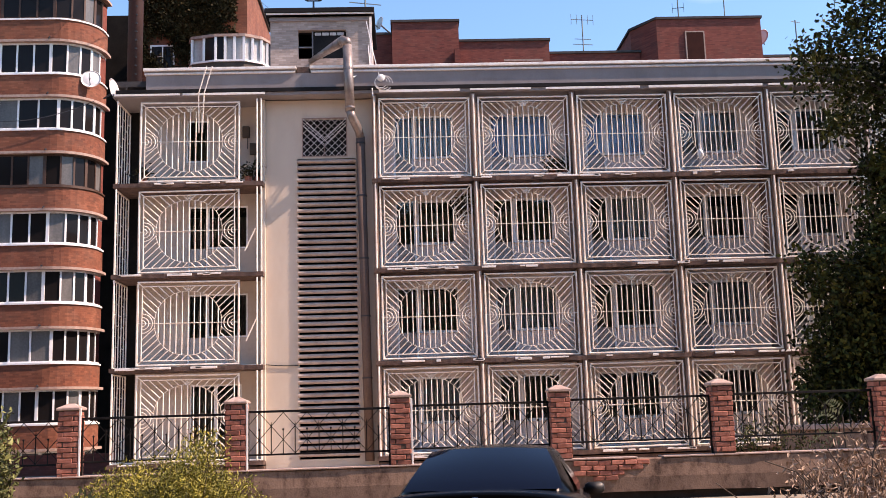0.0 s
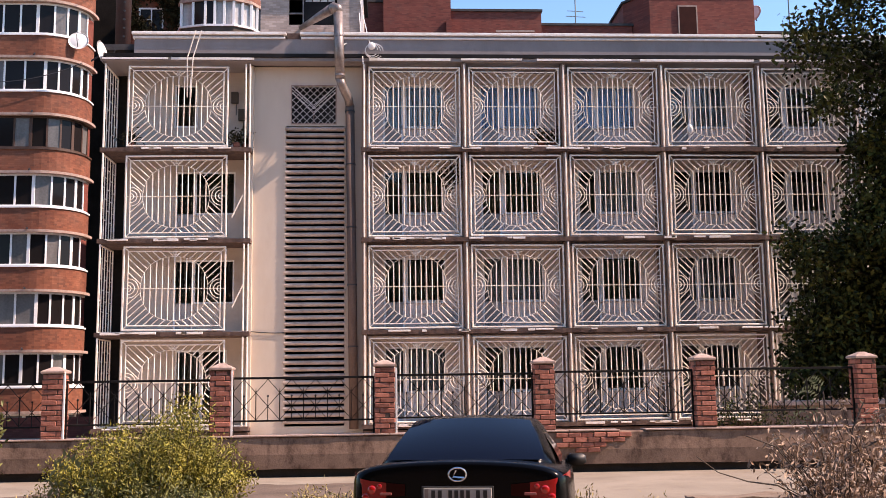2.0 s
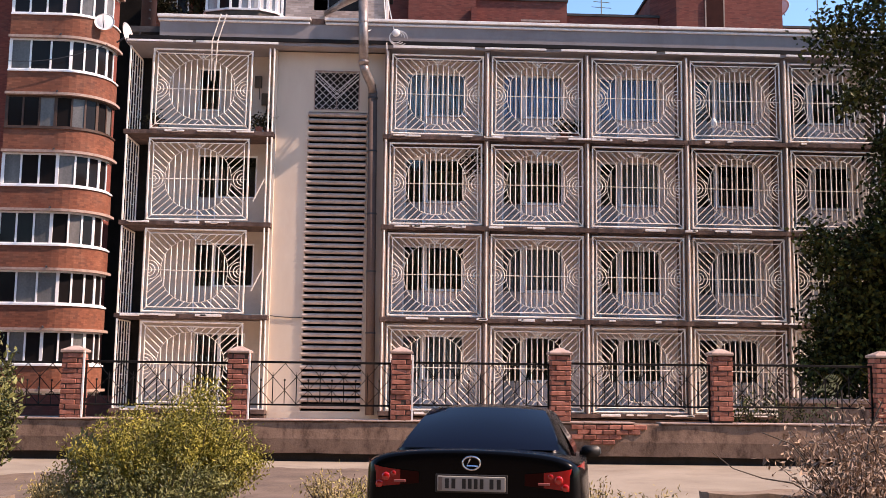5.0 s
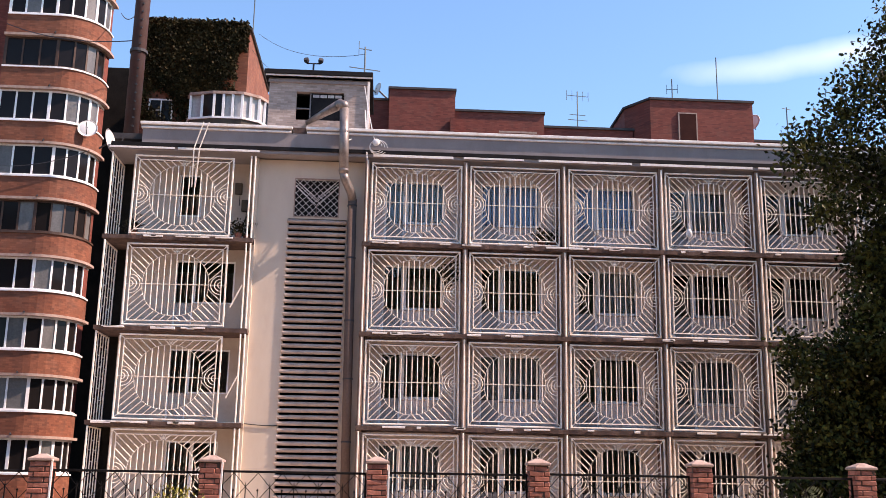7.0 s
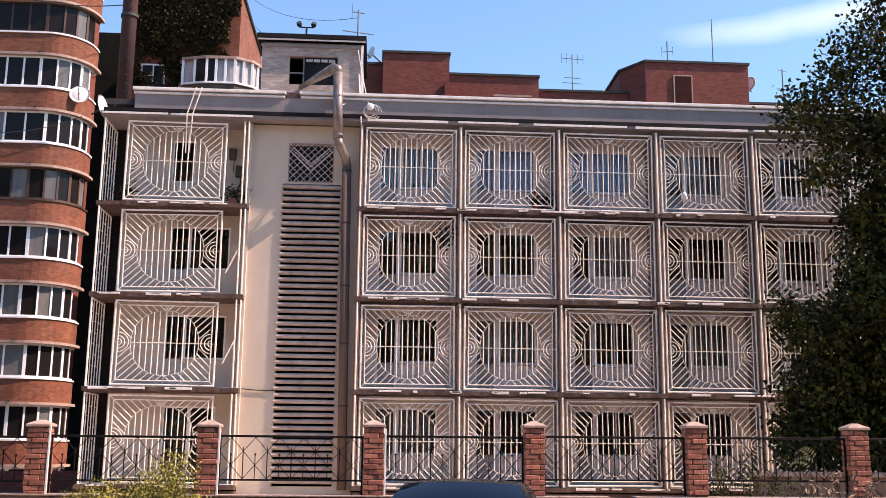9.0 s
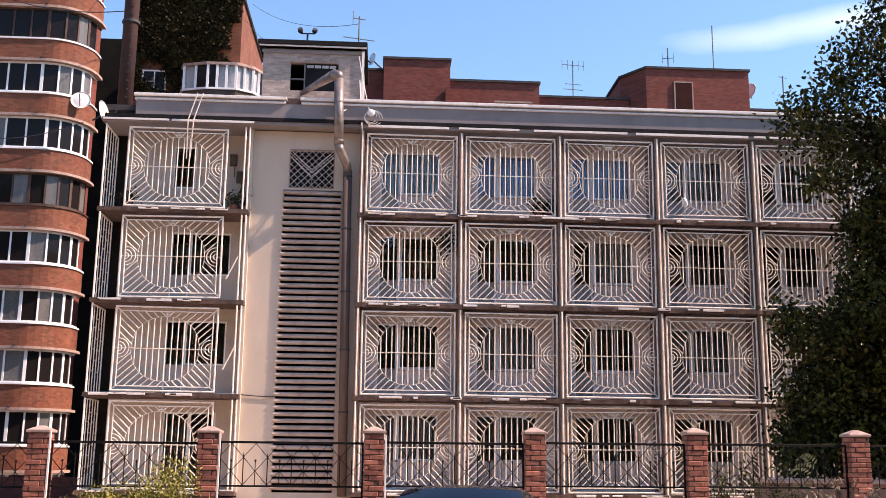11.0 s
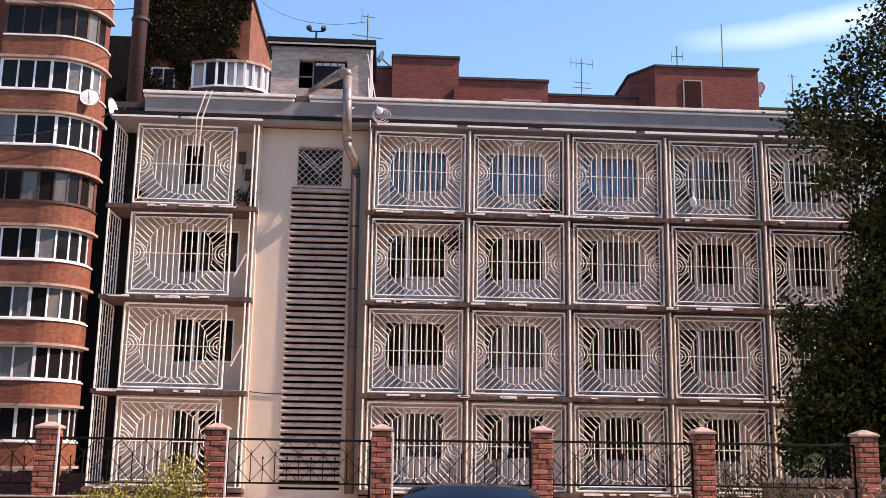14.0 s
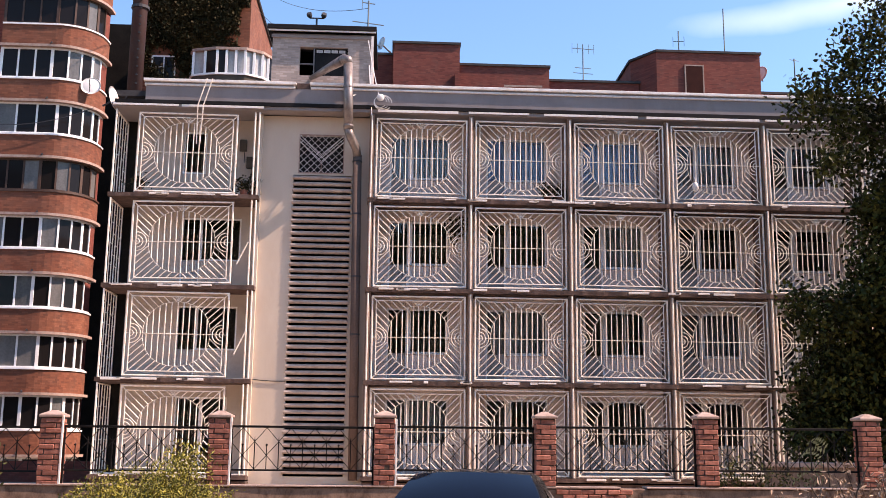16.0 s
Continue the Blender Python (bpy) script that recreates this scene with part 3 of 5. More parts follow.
part("frame", boxes((lx0, lx1, SY + 0.06, SY + 0.1, lz0, lz0 + 0.035), (lx0, lx1, SY + 0.06, SY + 0.1, lz1 - 0.035, lz1), (lx0, lx0 + 0.035, SY + 0.06, SY + 0.1, lz0 + 0.035, lz1 - 0.035), (lx1 - 0.035, lx1, SY + 0.06, SY + 0.1, lz0 + 0.035, lz1 - 0.035)), M_CAP, lattice)
for s in (1, -1):
    for i in range(-5, 12):
        a = lx0 + 0.235 * i if s > 0 else lx1 - 0.235 * i
        t0, t1 = 0.0, lh
        if s > 0:
            t0, t1 = max(t0, lx0 - a), min(t1, lx1 - a)
            p = [(a + t, SY + 0.08 + 0.004 * s, lz1 - t) for t in (t0, t1)]
        else:
            t0, t1 = max(t0, a - lx1), min(t1, a - lx0)
            p = [(a - t, SY + 0.08 + 0.004 * s, lz1 - t) for t in (t0, t1)]
        if t1 - t0 > 0.1:
            part("bar", one_rod(p, 0.0095), M_WHITE, lattice)
for s in (1, -1):
    for d in (0.0, 0.12, 0.24):
        part("chevron", one_rod([(lm, SY + 0.066, lz0 + 0.42 + d), (lm + s * 0.72, SY + 0.066, lz0 + 1.1 + d * 0.9)], 0.011), M_WHITE, lattice)
part("chevron", one_rod([(lm, SY + 0.066, lz0 + 0.03), (lm, SY + 0.066, lz0 + 0.44)], 0.012), M_CAP, lattice)

# eaves, band and parapet
part("eaves_slab", rough_slab(XL0 - 0.15, XR1 + 0.3, 12.46, 12.57, Y0 - 0.1, 31), M_BAND, block, "thin projecting eaves slab")
for n, (a, b) in enumerate(((XL0 - 0.1, -7.2), (-7.1, -4.4), (-0.6, 2.1), (2.45, 4.5), (5.0, 8.2), (8.5, 12.4), (12.6, 19))):
    part("eaves_strip", boxes((a, b, Y0 - 0.15, Y0 - 0.13, 12.49 - 0.01 * (n % 3), 12.555), bevel=0.004), M_WHITE, block, "pale tin drip strip")
# black strip paints the shadow line between eaves and parapet
part("eaves_shade_strip", boxes((-9.3, XR1 + 0.2, Y0 - 0.15, Y0 + 0.3, 12.575, 12.695)), M_TAR_SHADE, block, "black strip painted as the shade under the parapet")
part("parapet", boxes((-8.31, XR1 + 0.2, Y0 - 0.12, Y0 + 0.4, 12.697, 13.2)), M_BAND, block, "grey rendered parapet band")
for a, b in ((-8.36, -3.38), (-2.86, XR1 + 0.25)):
    part("cornice", boxes((a, b, Y0 - 0.17, Y0 + 0.42, 13.2, 13.265), bevel=0.01), M_WHITE, block, "white moulded cornice")
    part("cornice", boxes((a - 0.03, b + 0.03, Y0 - 0.22, Y0 + 0.45, 13.325, 13.42), bevel=0.01), M_WHITE, block, "white moulded cornice")
    part("cornice_neck", boxes((a, b, Y0 - 0.14, Y0 + 0.42, 13.265, 13.325)), M_BAND, block)
part("cornice_gap", boxes((-3.33, -2.91, Y0 - 0.13, Y0 + 0.42, 13.202, 13.4)), M_SLAB, block, "dark brown block in the gap of the cornice")
part("roof", boxes((XL0 - 0.3, XR1 + 0.3, Y0 + 0.45, 44.0, 13.0, 13.2)), M_ROOF, block, "flat felt roof")


def loggia_window(x, f, curtain=0):
    """Balcony door with a glazed upper half beside a wide casement window. x, f: the bay's left edge and floor."""
    w = part("window", wall_with_holes(bmesh.new(), x + 1.332, x + 2.7, BACK + 0.03, BACK + 0.13, f + 0.99, f + 2.5,
             [(x + 1.43, x + 2.02, f + 1.05, f + 2.43), (x + 2.06, x + 2.64, f + 1.05, f + 2.43)]), M_PVC, block, "white framed casement window")
    door = part("balcony_door", wall_with_holes(bmesh.new(), x + 0.62, x + 1.33, BACK + 0.03, BACK + 0.13, f + 0.02, f + 2.5,
                [(x + 0.68, x + 1.25, f + 0.12, f + 2.44)]), M_PVC, block, "white balcony door with a glazed upper half")
    part("door_panel", boxes((x + 0.68, x + 1.25, BACK + 0.06, BACK + 0.1, f + 0.1, f + 1.0), bevel=0.01), M_LEAFPANEL, door, "solid pale lower door panel")
    part("sill", boxes((x + 1.28, x + 2.74, BACK - 0.06, BACK + 0.03, f + 0.955, f + 0.985), bevel=0.005), M_PVC, w)
    part("pane", boxes((x + 0.68, x + 1.25, BACK + 0.075, BACK + 0.081, f + 1.0, f + 2.44)), M_PANE, door)
    part("pane", boxes((x + 1.43, x + 2.02, BACK + 0.075, BACK + 0.081, f + 1.05, f + 2.43)), M_PANE, w)
    part("pane", boxes((x + 2.06, x + 2.64, BACK + 0.075, BACK + 0.081, f + 1.05, f + 2.43)), M_PANE, w)
    if curtain:
        for a, b in ((0.6, 1.3), (1.4, 2.68)):
            if curtain == 2 and a < 1:
                continue
            bm = bmesh.new()
            n = int((b - a) / 0.025)
            rows = [[bm.verts.new((x + a + (b - a) * i / n, BACK + 0.19 + 0.02 * math.sin(i * 1.9) + 0.01 * math.sin(i * 0.7), f + z)) for z in (0.5, 2.6)] for i in range(n + 1)]
            for p, q in zip(rows, rows[1:]):
                bm.faces.new((p[0], q[0], q[1], p[1]))
            part("curtain", bm, M_LACE_SKY if curtain == 3 else M_LACE, w, "pale net curtain", smooth=True)
    return w


CURTAINS = {(3, 0): 1, (3, 1): 3, (3, 2): 3, (3, 3): 2, (2, 2): 2, (1, 1): 1, (1, 3): 1, (0, 0): 1}
for k, L in enumerate(LEVELS):
    for c in range(COLS):
        loggia_window(C0 + W * c, L + 0.10, CURTAINS.get((k, c), 0))
# windows of the end bay
for k, L in enumerate(LEVELS):
    f = L + 0.12
    if k == 3:
        spans = [(-7.24, -6.45, f + 0.98, f + 2.46)]
    elif k == 0:
        spans = [(-7.05, -6.2, f + 0.02, f + 2.44), (-6.2, -5.35, f + 0.02, f + 2.44)]
    else:
        spans = [(-7.14, -6.5, f + 0.02, f + 2.44), (-6.5, -5.15, f + 0.98, f + 2.44)]
    for a, b, z0, z1 in spans:
        t = 0.055
        w = part("window", wall_with_holes(bmesh.new(), a + 0.001, b - 0.001, BACK + 0.03, BACK + 0.13, z0, z1, [(a + t, b - t, z0 + t, z1 - t)]), M_PVC, block, "white framed window of the end loggia")
        zp = z0 + t
        if z1 - z0 > 2 and k > 0:
            part("door_panel", boxes((a + t, b - t, BACK + 0.06, BACK + 0.1, z0 + t, z0 + 0.98), bevel=0.01), M_LEAFPANEL, w)
            zp = z0 + 0.98
        part("pane", boxes((a + t, b - t, BACK + 0.075, BACK + 0.081, zp, z1 - t)), M_PANE, w)


# ---- iron cages in front of the loggias ----
def loggia_grille(at):
    """A square cage panel: double frame, an arch about the middle with upright bars inside it, slanting rays outside, three half rings on each side."""
    g = thing("loggia_grille", "white painted iron grille with a sunburst of rays around an arch", "grille", "grilles of the loggias", at=at)
    w, h = 1.53, 1.36

    def square(a, b, t, y):
        return boxes((-a, a, y - t, y + t, b - 2 * t, b), (-a, a, y - t, y + t, -b, -b + 2 * t), (-a, -a + 2 * t, y - t, y + t, -b + 2 * t, b - 2 * t), (a - 2 * t, a, y - t, y + t, -b + 2 * t, b - 2 * t), bevel=0.45 * t)

    def arch(a):
        # rounder than a circle in the corners
        c, q = math.cos(a), math.sin(a)
        k = (abs(c) ** 2.15 + abs(q) ** 2.15) ** (-1 / 2.15)
        return 1.0 * k * c, 1.03 * k * q
    part("outer_frame", square(w, h, 0.026, 0), M_BAR, g)
    iw, ih = 1.39, 1.21
    part("inner_frame", square(iw, ih, 0.015, -0.005), M_BAR, g)
    part("ring", one_rod([(x, 0, z) for x, z in [arch(2 * math.pi * i / 56) for i in range(56)]], 0.0075, 6, 0.0, True), M_BAR, g)
    part("cross_bar", one_rod([(-w + 0.04, 0, 0), (w - 0.04, 0, 0)], 0.012, 6, 0.0), M_BAR, g)
    for i in range(-5, 6):
        x = i * 0.178
        z = 1.03 * (1 - abs(x) ** 2.15) ** (1 / 2.15)
        part("upright", one_rod([(x, 0.004, -z), (x, 0.004, z)], 0.0155, 6, 0.0), M_BAR, g)
    d = math.sqrt(0.5)

    def to_arch(x, z):
        t = 0.0
        while t < 1.4 and (abs(x - d * t) ** 2.15 + abs((z - d * t) / 1.03) ** 2.15) > 1:
            t += 0.01
        return t
    for sx in (1, -1):
        for sz in (1, -1):
            starts = [(iw - 0.235 * i, ih) for i in range(0, 6)] + [(iw, ih - 0.225 * i) for i in range(1, 4)]
            for x, z in starts:
                t = to_arch(x, z)
                if 0.05 < t < 1.3:
                    out = 0.14 if (x == iw and z == ih) else 0.0
                    part("ray", one_rod([(sx * (x + out * d), 0.006, sz * (z + out * d)), (sx * (x - d * t), 0.006, sz * (z - d * t))], 0.0155, 6, 0.0), M_BAR, g)
        for rad in (0.1, 0.2, 0.31):
            arc = [(sx * (iw - 0.02 - rad * math.cos(a)), -0.004, rad * math.sin(a)) for a in [math.pi * (i / 14 - 0.5) for i in range(15)]]
            part("half_ring", one_rod(arc, 0.014, 6, 0.0), M_BAR, g)
    for a in (-60, -30, 0, 30, 60):
        part("star_ray", one_rod([(0, -0.01, 1.06), (0.15 * math.sin(radians(a)), -0.01, 1.06 + 0.16 * math.cos(radians(a)))], 0.010), M_BAR, g)
    return g


first = loggia_grille((C0 + W * 0.5, Y0, LEVELS[0] + 0.10 + 1.40))
for k, L in enumerate(LEVELS):
    for c in range(COLS):
        if k or c:
            copy_thing(first, pose(C0 + W * (c + 0.5) + rnd.uniform(-0.012, 0.012), Y0 + rnd.uniform(-0.01, 0.01), L + 0.10 + 1.40, rnd.uniform(-0.3, 0.3), rnd.uniform(-0.35, 0.35), rnd.uniform(-0.25, 0.25)))
    g = copy_thing(first, pose(-6.87, Y0, L + 0.10 + 1.40, 0, rnd.uniform(-0.4, 0.4), 0) @ Matrix.Diagonal((1.07, 1, 1, 1)))
# uprights of the cages, and the plain side cage of the end loggia
for k, L in enumerate(LEVELS):
    z0, z1 = L + 0.10, min(L + 2.93, 12.4)
    for x in [C0 + W * c for c in range(COLS + 1)] + [XL0 + 0.03, XL1 - 0.06, XL1 - 0.2]:
        tagged(part("cage_post", boxes((x - 0.026, x + 0.026, Y0 - 0.1, Y0 - 0.05, z0, z1), bevel=0.015), M_BAR), "white painted steel post of a loggia cage", "post", "posts of the loggia cages")
    side = thing("side_grille", "white iron side grille of upright bars with staggered cross ties", "grille", "side grilles of the end loggias", at=(XL0, Y0, z0))
    h = z1 - z0
    part("frame", boxes((-0.02, 0.02, -0.02, 0.02, 0, h), (-0.02, 0.02, 1.54, 1.58, 0, h), (-0.02, 0.02, 0.02, 1.54, 0, 0.04), (-0.02, 0.02, 0.02, 1.54, h - 0.04, h)), M_BAR, side)
    for i in range(1, 5):
        part("upright", one_rod([(0, 0.312 * i, 0.04), (0, 0.312 * i, h - 0.04)], 0.016, 6, 0.0), M_BAR, side)
    for i in range(5):
        for z in ((0.7, 1.4, 2.1) if i % 2 else (1.05, 1.75, 2.4)):
            part("tie", one_rod([(0, 0.312 * i, z), (0, 0.312 * (i + 1), z)], 0.012), M_BAR, side)

# ---- drain pipe from the roof room ----
pipe = thing("flue_pipe", "grey galvanised flue pipe bent over the parapet", "pipe")
part("slanting_pipe", one_rod([(-2.96, 33.6, 13.9), (-1.86, 32.62, 14.2)], [0.08, 0.17], 14), M_PIPE, pipe, "tapered tin duct", True)
part("elbow", one_rod([(-1.9, 32.66, 14.19), (-1.76, 32.56, 14.24), (-1.66, 32.5, 14.18), (-1.62, 32.48, 14.02)], [0.165, 0.18, 0.18, 0.165], 14), M_PIPE, pipe, "", True)
part("pipe_run", one_rod([(-1.62, 32.48, 14.05), (-1.56, 32.48, 11.75)], 0.16, 14), M_PIPE, pipe, "", True)
part("elbow", one_rod([(-1.56, 32.48, 11.78), (-1.52, 32.5, 11.6), (-1.3, 32.95, 11.22), (-1.26, 33.08, 11.0)], 0.145, 14), M_PIPE, pipe, "", True)
part("pipe_run", one_rod([(-1.26, 33.08, 11.05), (-1.14, 33.08, 0.4)], 0.15, 14), M_RUSTPIPE, pipe, "", True)
for z in (13.2, 11.85):
    part("collar", one_rod([(-1.6 + (13.2 - z) * 0.03, 32.48, z), (-1.6 + (13.2 - z) * 0.03, 32.48, z + 0.06)], 0.175, 14), M_PIPE, pipe)
for z in (10.8, 9.0, 6.9, 5.0, 3.0):
    part("collar", one_rod([(-1.26 + (11 - z) * 0.0113, 33.08, z), (-1.26 + (11 - z) * 0.0113, 33.08, z + 0.05)], 0.165, 14), M_CABLE, pipe, "rusty clamp")

# ---- brick room on the roof ----
room = thing("roof_room", "small cream brick room on the roof with a black felt roof", "roof room")
part("front_wall", wall_with_holes(bmesh.new(), -4.32, -0.86, 33.66, 33.9, 13.2, 15.55, [(-3.37, -1.71, 14.03, 15.07)]), M_CREAMBRICK, room, "cream brick front wall")
part("side_wall", boxes((-0.86 - 0.24, -0.86, 33.9, 37, 13.2, 15.55)), M_CREAMBRICK, room)
part("side_wall", boxes((-4.32, -4.08, 33.9, 37, 13.2, 15.55)), M_CREAMBRICK, room)
# black sheet painted as the shade inside the room
part("inside", boxes((-4.08, -1.1, 35.2, 35.4, 13.2, 15.5)), M_SHADE_BLACK, room)
part("lintel", boxes((-4.36, -0.82, 33.6, 33.66, 15.38, 15.5), bevel=0.01), M_BAND, room, "grey concrete band under the eaves")
part("eaves_board", boxes((-4.45, -0.75, 33.46, 33.5, 15.57, 15.62)), M_WHITE, room, "pale eaves board")
part("roof", boxes((-4.5, -0.72, 33.42, 37.2, 15.62, 15.8), bevel=0.02), M_TAR_SHADE, room, "black bitumen felt roof")
part("shutter", boxes((-2.85, -1.75, 33.76, 33.8, 14.05, 15.05)), M_TAR_SHADE, room, "dark shutter board")
part("glazing_bar", boxes((-2.9, -2.86, 33.72, 33.8, 14.03, 15.07), (-3.37, -2.9, 33.72, 33.8, 14.45, 14.49)), M_PIPE, room)
for i in range(4):
    part("vent_pane", boxes((-2.8 + 0.26 * i, -2.58 + 0.26 * i, 33.74, 33.757, 14.9, 15.0)), M_LACE, room, "small pale vent pane")
part("corner_strip", boxes((-0.9, -0.82, 33.58, 33.66, 13.3, 15.5)), M_WHITE, room, "white corner strip")


# ---- rounded brick tower behind ----
def band_path(inset=0.0, n=9):
    r, cx, cy = 2.0 - inset, -17.4, 52.0
    pts = [(-20.1, 50.0 + inset), (cx, 50.0 + inset)]
    pts += [(cx + r * math.sin(a), cy - r * math.cos(a)) for a in [math.pi / 2 * i / n for i in range(1, n + 1)]]
    pts += [(cx + r, 52.5)]
    return pts


def band(z0, z1, out=0.0, thick=0.3):
    bm = bmesh.new()
    a, b = band_path(-out), band_path(-out + thick)
    rings = [[bm.verts.new((*p, z0)), bm.verts.new((*p, z1)), bm.verts.new((*q, z1)), bm.verts.new((*q, z0))] for p, q in zip(a, b)]
    for p, q in zip(rings, rings[1:]):
        for k in range(4):
            bm.faces.new((p[k], q[k], q[(k + 1) % 4], p[(k + 1) % 4]))
    bm.faces.new(rings[0])
    bm.faces.new(rings[-1][::-1])
    return bm


def along(d, inset):
    """Place and outward angle at d metres to the right of x = -20.1 along the tower's front."""
    flat = -17.4 + 20.1
    r = 2.0 - inset
    if d <= flat:
        return (-20.1 + d, 50 + inset), 0.0
    a = (d - flat) / 2.0
    if a <= math.pi / 2:
        return (-17.4 + r * math.sin(a), 52 - r * math.cos(a)), a
    return (-17.4 + r, 52 + (a - math.pi / 2) * 2.0), math.pi / 2


tower = thing("brick_tower", "tall orange-red brick apartment tower with a stack of rounded glazed balconies", "tower")
part("inner_wall", boxes((-27, -16.6, 51.6, 51.9, 0, 33)), M_FARBRICK2, tower)
part("core", boxes((-27, -16.5, 52.6, 56, 0, 33)), M_FARBRICK2, tower)
HEADS = [0.67 + 2.92 * k for k in range(11)]
for k, H in enumerate(HEADS):
    fl = tower
    part("ledge", band(H, H + 0.13, 0.2, 0.48), M_CAP, fl, "pale weathered concrete ledge")
    part("brick_band", band(H + 0.13, H + 1.22), M_FARBRICK, fl, "orange brick balcony front")
    part("brick_cap", band(H + 1.22, H + 1.30, 0.06, 0.36), M_PVC if k != 4 else M_BROWNWOOD, fl, "white window sill strip")
    frame_mat = M_BROWNWOOD if k in (5, 8) else M_PVC
    z0, z1 = max(0.0, H - 1.62), H
    glazing = part("glazing", band(z0, z0 + 0.08, -0.05, 0.07), frame_mat, fl, "strip of balcony glazing")
    part("head_rail", band(z1 - 0.09, z1, -0.05, 0.07), frame_mat, glazing)
    d, i = 0.06, 0
    step = [0.88, 0.8, 1.0, 0.84][k % 4]
    last = None
    while d < 6.05:
        (x, y), a = along(d, 0.085)
        wide = 0.045 if i % 3 else 0.075
        bm = boxes((-wide, wide, -0.035, 0.035, z0 + 0.08, z1 - 0.09))
        ob = part("mullion", bm, frame_mat, glazing)
        ob.matrix_basis = pose(x, y, 0, 0, 0, math.degrees(a))
        if last:
            (p, q) = last
            bm = bmesh.new()
            vs = [bm.verts.new(v) for v in ((p, q, z0 + 0.08), (x, y, z0 + 0.08), (x, y, z1 - 0.09), (p, q, z1 - 0.09))]
            bm.faces.new(vs)
            part("pane", bm, M_PANE_FAR if rnd.random() > 0.3 else M_PANE_PALE, glazing)
        last = (x, y)
        d += step if a == 0 else 0.66
        i += 1
    part("balcony_floor", boxes((-20.05, -16.3, 50.5, 53.5, H + 0.1, H + 0.2)), M_SLAB, fl)
    # small rusty spout under each ledge
    part("spout", one_rod([(-17.6, 49.95, H + 0.2), (-17.45, 49.6, H + 0.14)], 0.05, 6), M_CABLE, fl, "short rusty drain spout")

tagged(part("wall_yard", boxes((-30, -9.56, 39.3, 39.5, 0, 0.76)), M_FARBRICK2), "low dark red brick wall at the foot of the tower", "wall", kind="structure")

# ---- brick buildings behind the roof ----
back = thing("brick_building", "dark red brick building with stepped roof boxes", "building")


def prism(points, z0, z1):
    bm = bmesh.new()
    a = [bm.verts.new((x, y, z0)) for x, y in points]
    b = [bm.verts.new((x, y, z1)) for x, y in points]
    n = len(points)
    for i in range(n):
        bm.faces.new((a[i], a[(i + 1) % n], b[(i + 1) % n], b[i]))
    bm.faces.new(b)
    bm.faces.new(a[::-1])
    return bm


part("main_wall", boxes((-7.4, 30, 51.5, 60, 0, 19.0)), M_FARBRICK2, back)
for name, x0, x1, y, top in (("roof_box", -1.3, -0.2, 51.0, 21.62), ("roof_box", -0.19, 3.26, 50.0, 21.9), ("roof_box", 3.27, 8.01, 50.5, 20.98), ("roof_box", 8.02, 12.9, 51.0, 20.42), ("roof_box", 19.13, 24, 51.0, 20.05)):
    part(name, boxes((x0, x1, y, 58, 18.5, top)), M_FARBRICK2, back, "red brick box on the roof")
    part("coping", boxes((x0 - 0.06, x1 + 0.06, y - 0.08, 58.05, top, top + 0.12)), M_ROOF, back, "dark tin coping")
pts = [(13.6, 50), (19.12, 50), (19.12, 56), (12.6, 56), (12.6, 51.6)]
bm = prism(pts, 18.5, 21.85)
part("roof_box", bm, M_FARBRICK2, back, "red brick stair head with a chamfered corner")
part("coping", prism([(13.57, 49.92), (19.2, 49.92), (19.2, 56.05), (12.5, 56.05), (12.5, 51.56)], 21.85, 21.97), M_ROOF, back)
d = part("roof_door", boxes((15.14, 16.02, 49.93, 49.99, 19.0, 21.1), bevel=0.01), M_DOOR, back, "dark brown metal roof door")
part("door_frame", boxes((15.07, 15.135, 49.93, 49.998, 19.0, 21.17), (16.025, 16.09, 49.93, 49.998, 19.0, 21.17), (15.135, 16.025, 49.93, 49.998, 21.105, 21.17)), M_CAP, d)
part("roof_pipe", boxes((3.0, 3.27, 49.6, 49.98, 19.2, 20.3)), M_FARBRICK2, back)
part("roof_ladder", one_rod([(5.6, 50.3, 19.85), (7.6, 50.3, 19.85)], 0.07), M_CAP, back)

HOUSE_FAR = Matrix.Translation((0, 0, 1.7)) @ Matrix.Scale(1.14, 4) @ Matrix.Translation((0, 0, -1.7))
ivyhouse = thing("brick_house", "tall brick house end overgrown with dark ivy", "building")
ivyhouse.matrix_basis = HOUSE_FAR
part("wall", boxes((-12.92, -7.6, 50, 66, 0, 24.87)), M_FARBRICK, ivyhouse)
part("roof", boxes((-13.05, -7.5, 49.9, 58.6, 24.872, 25.02)), M_ROOF, ivyhouse)
# painted near-black for the shade deep between tower and house
part("rear_wall", boxes((-18.0, -12.93, 57.0, 58, 0, 25.4)), M_GAP_SHADE, ivyhouse, "wall in the gap with shade painted into its colour")
part("edge_trim", one_rod([(-7.52, 50, 24.97), (-7.52, 58.5, 24.97)], 0.06), M_CABLE, ivyhouse)
bay = [(-10.5, 49.95), (-10.25, 49.3), (-9.0, 48.9), (-7.6, 48.9), (-6.8, 49.4), (-6.35, 50.3), (-6.35, 51.2), (-10.5, 51.2)]
b = part("bay_balcony", prism(bay, 18.0, 19.53), M_IVYBASE, ivyhouse, "dark balcony base")
part("sill", prism([(x + (0.06 if x > -8.4 else -0.06), y - 0.06) for x, y in bay], 19.53, 19.63), M_PVC, b)
part("head", prism([(x + (0.06 if x > -8.4 else -0.06), y - 0.06) for x, y in bay], 20.84, 20.98), M_CAP, b)
part("glazing_back", prism([(x * 0.985 - 0.13, y + 0.12) for x, y in bay], 19.63, 20.84), M_CURTAINED, b)
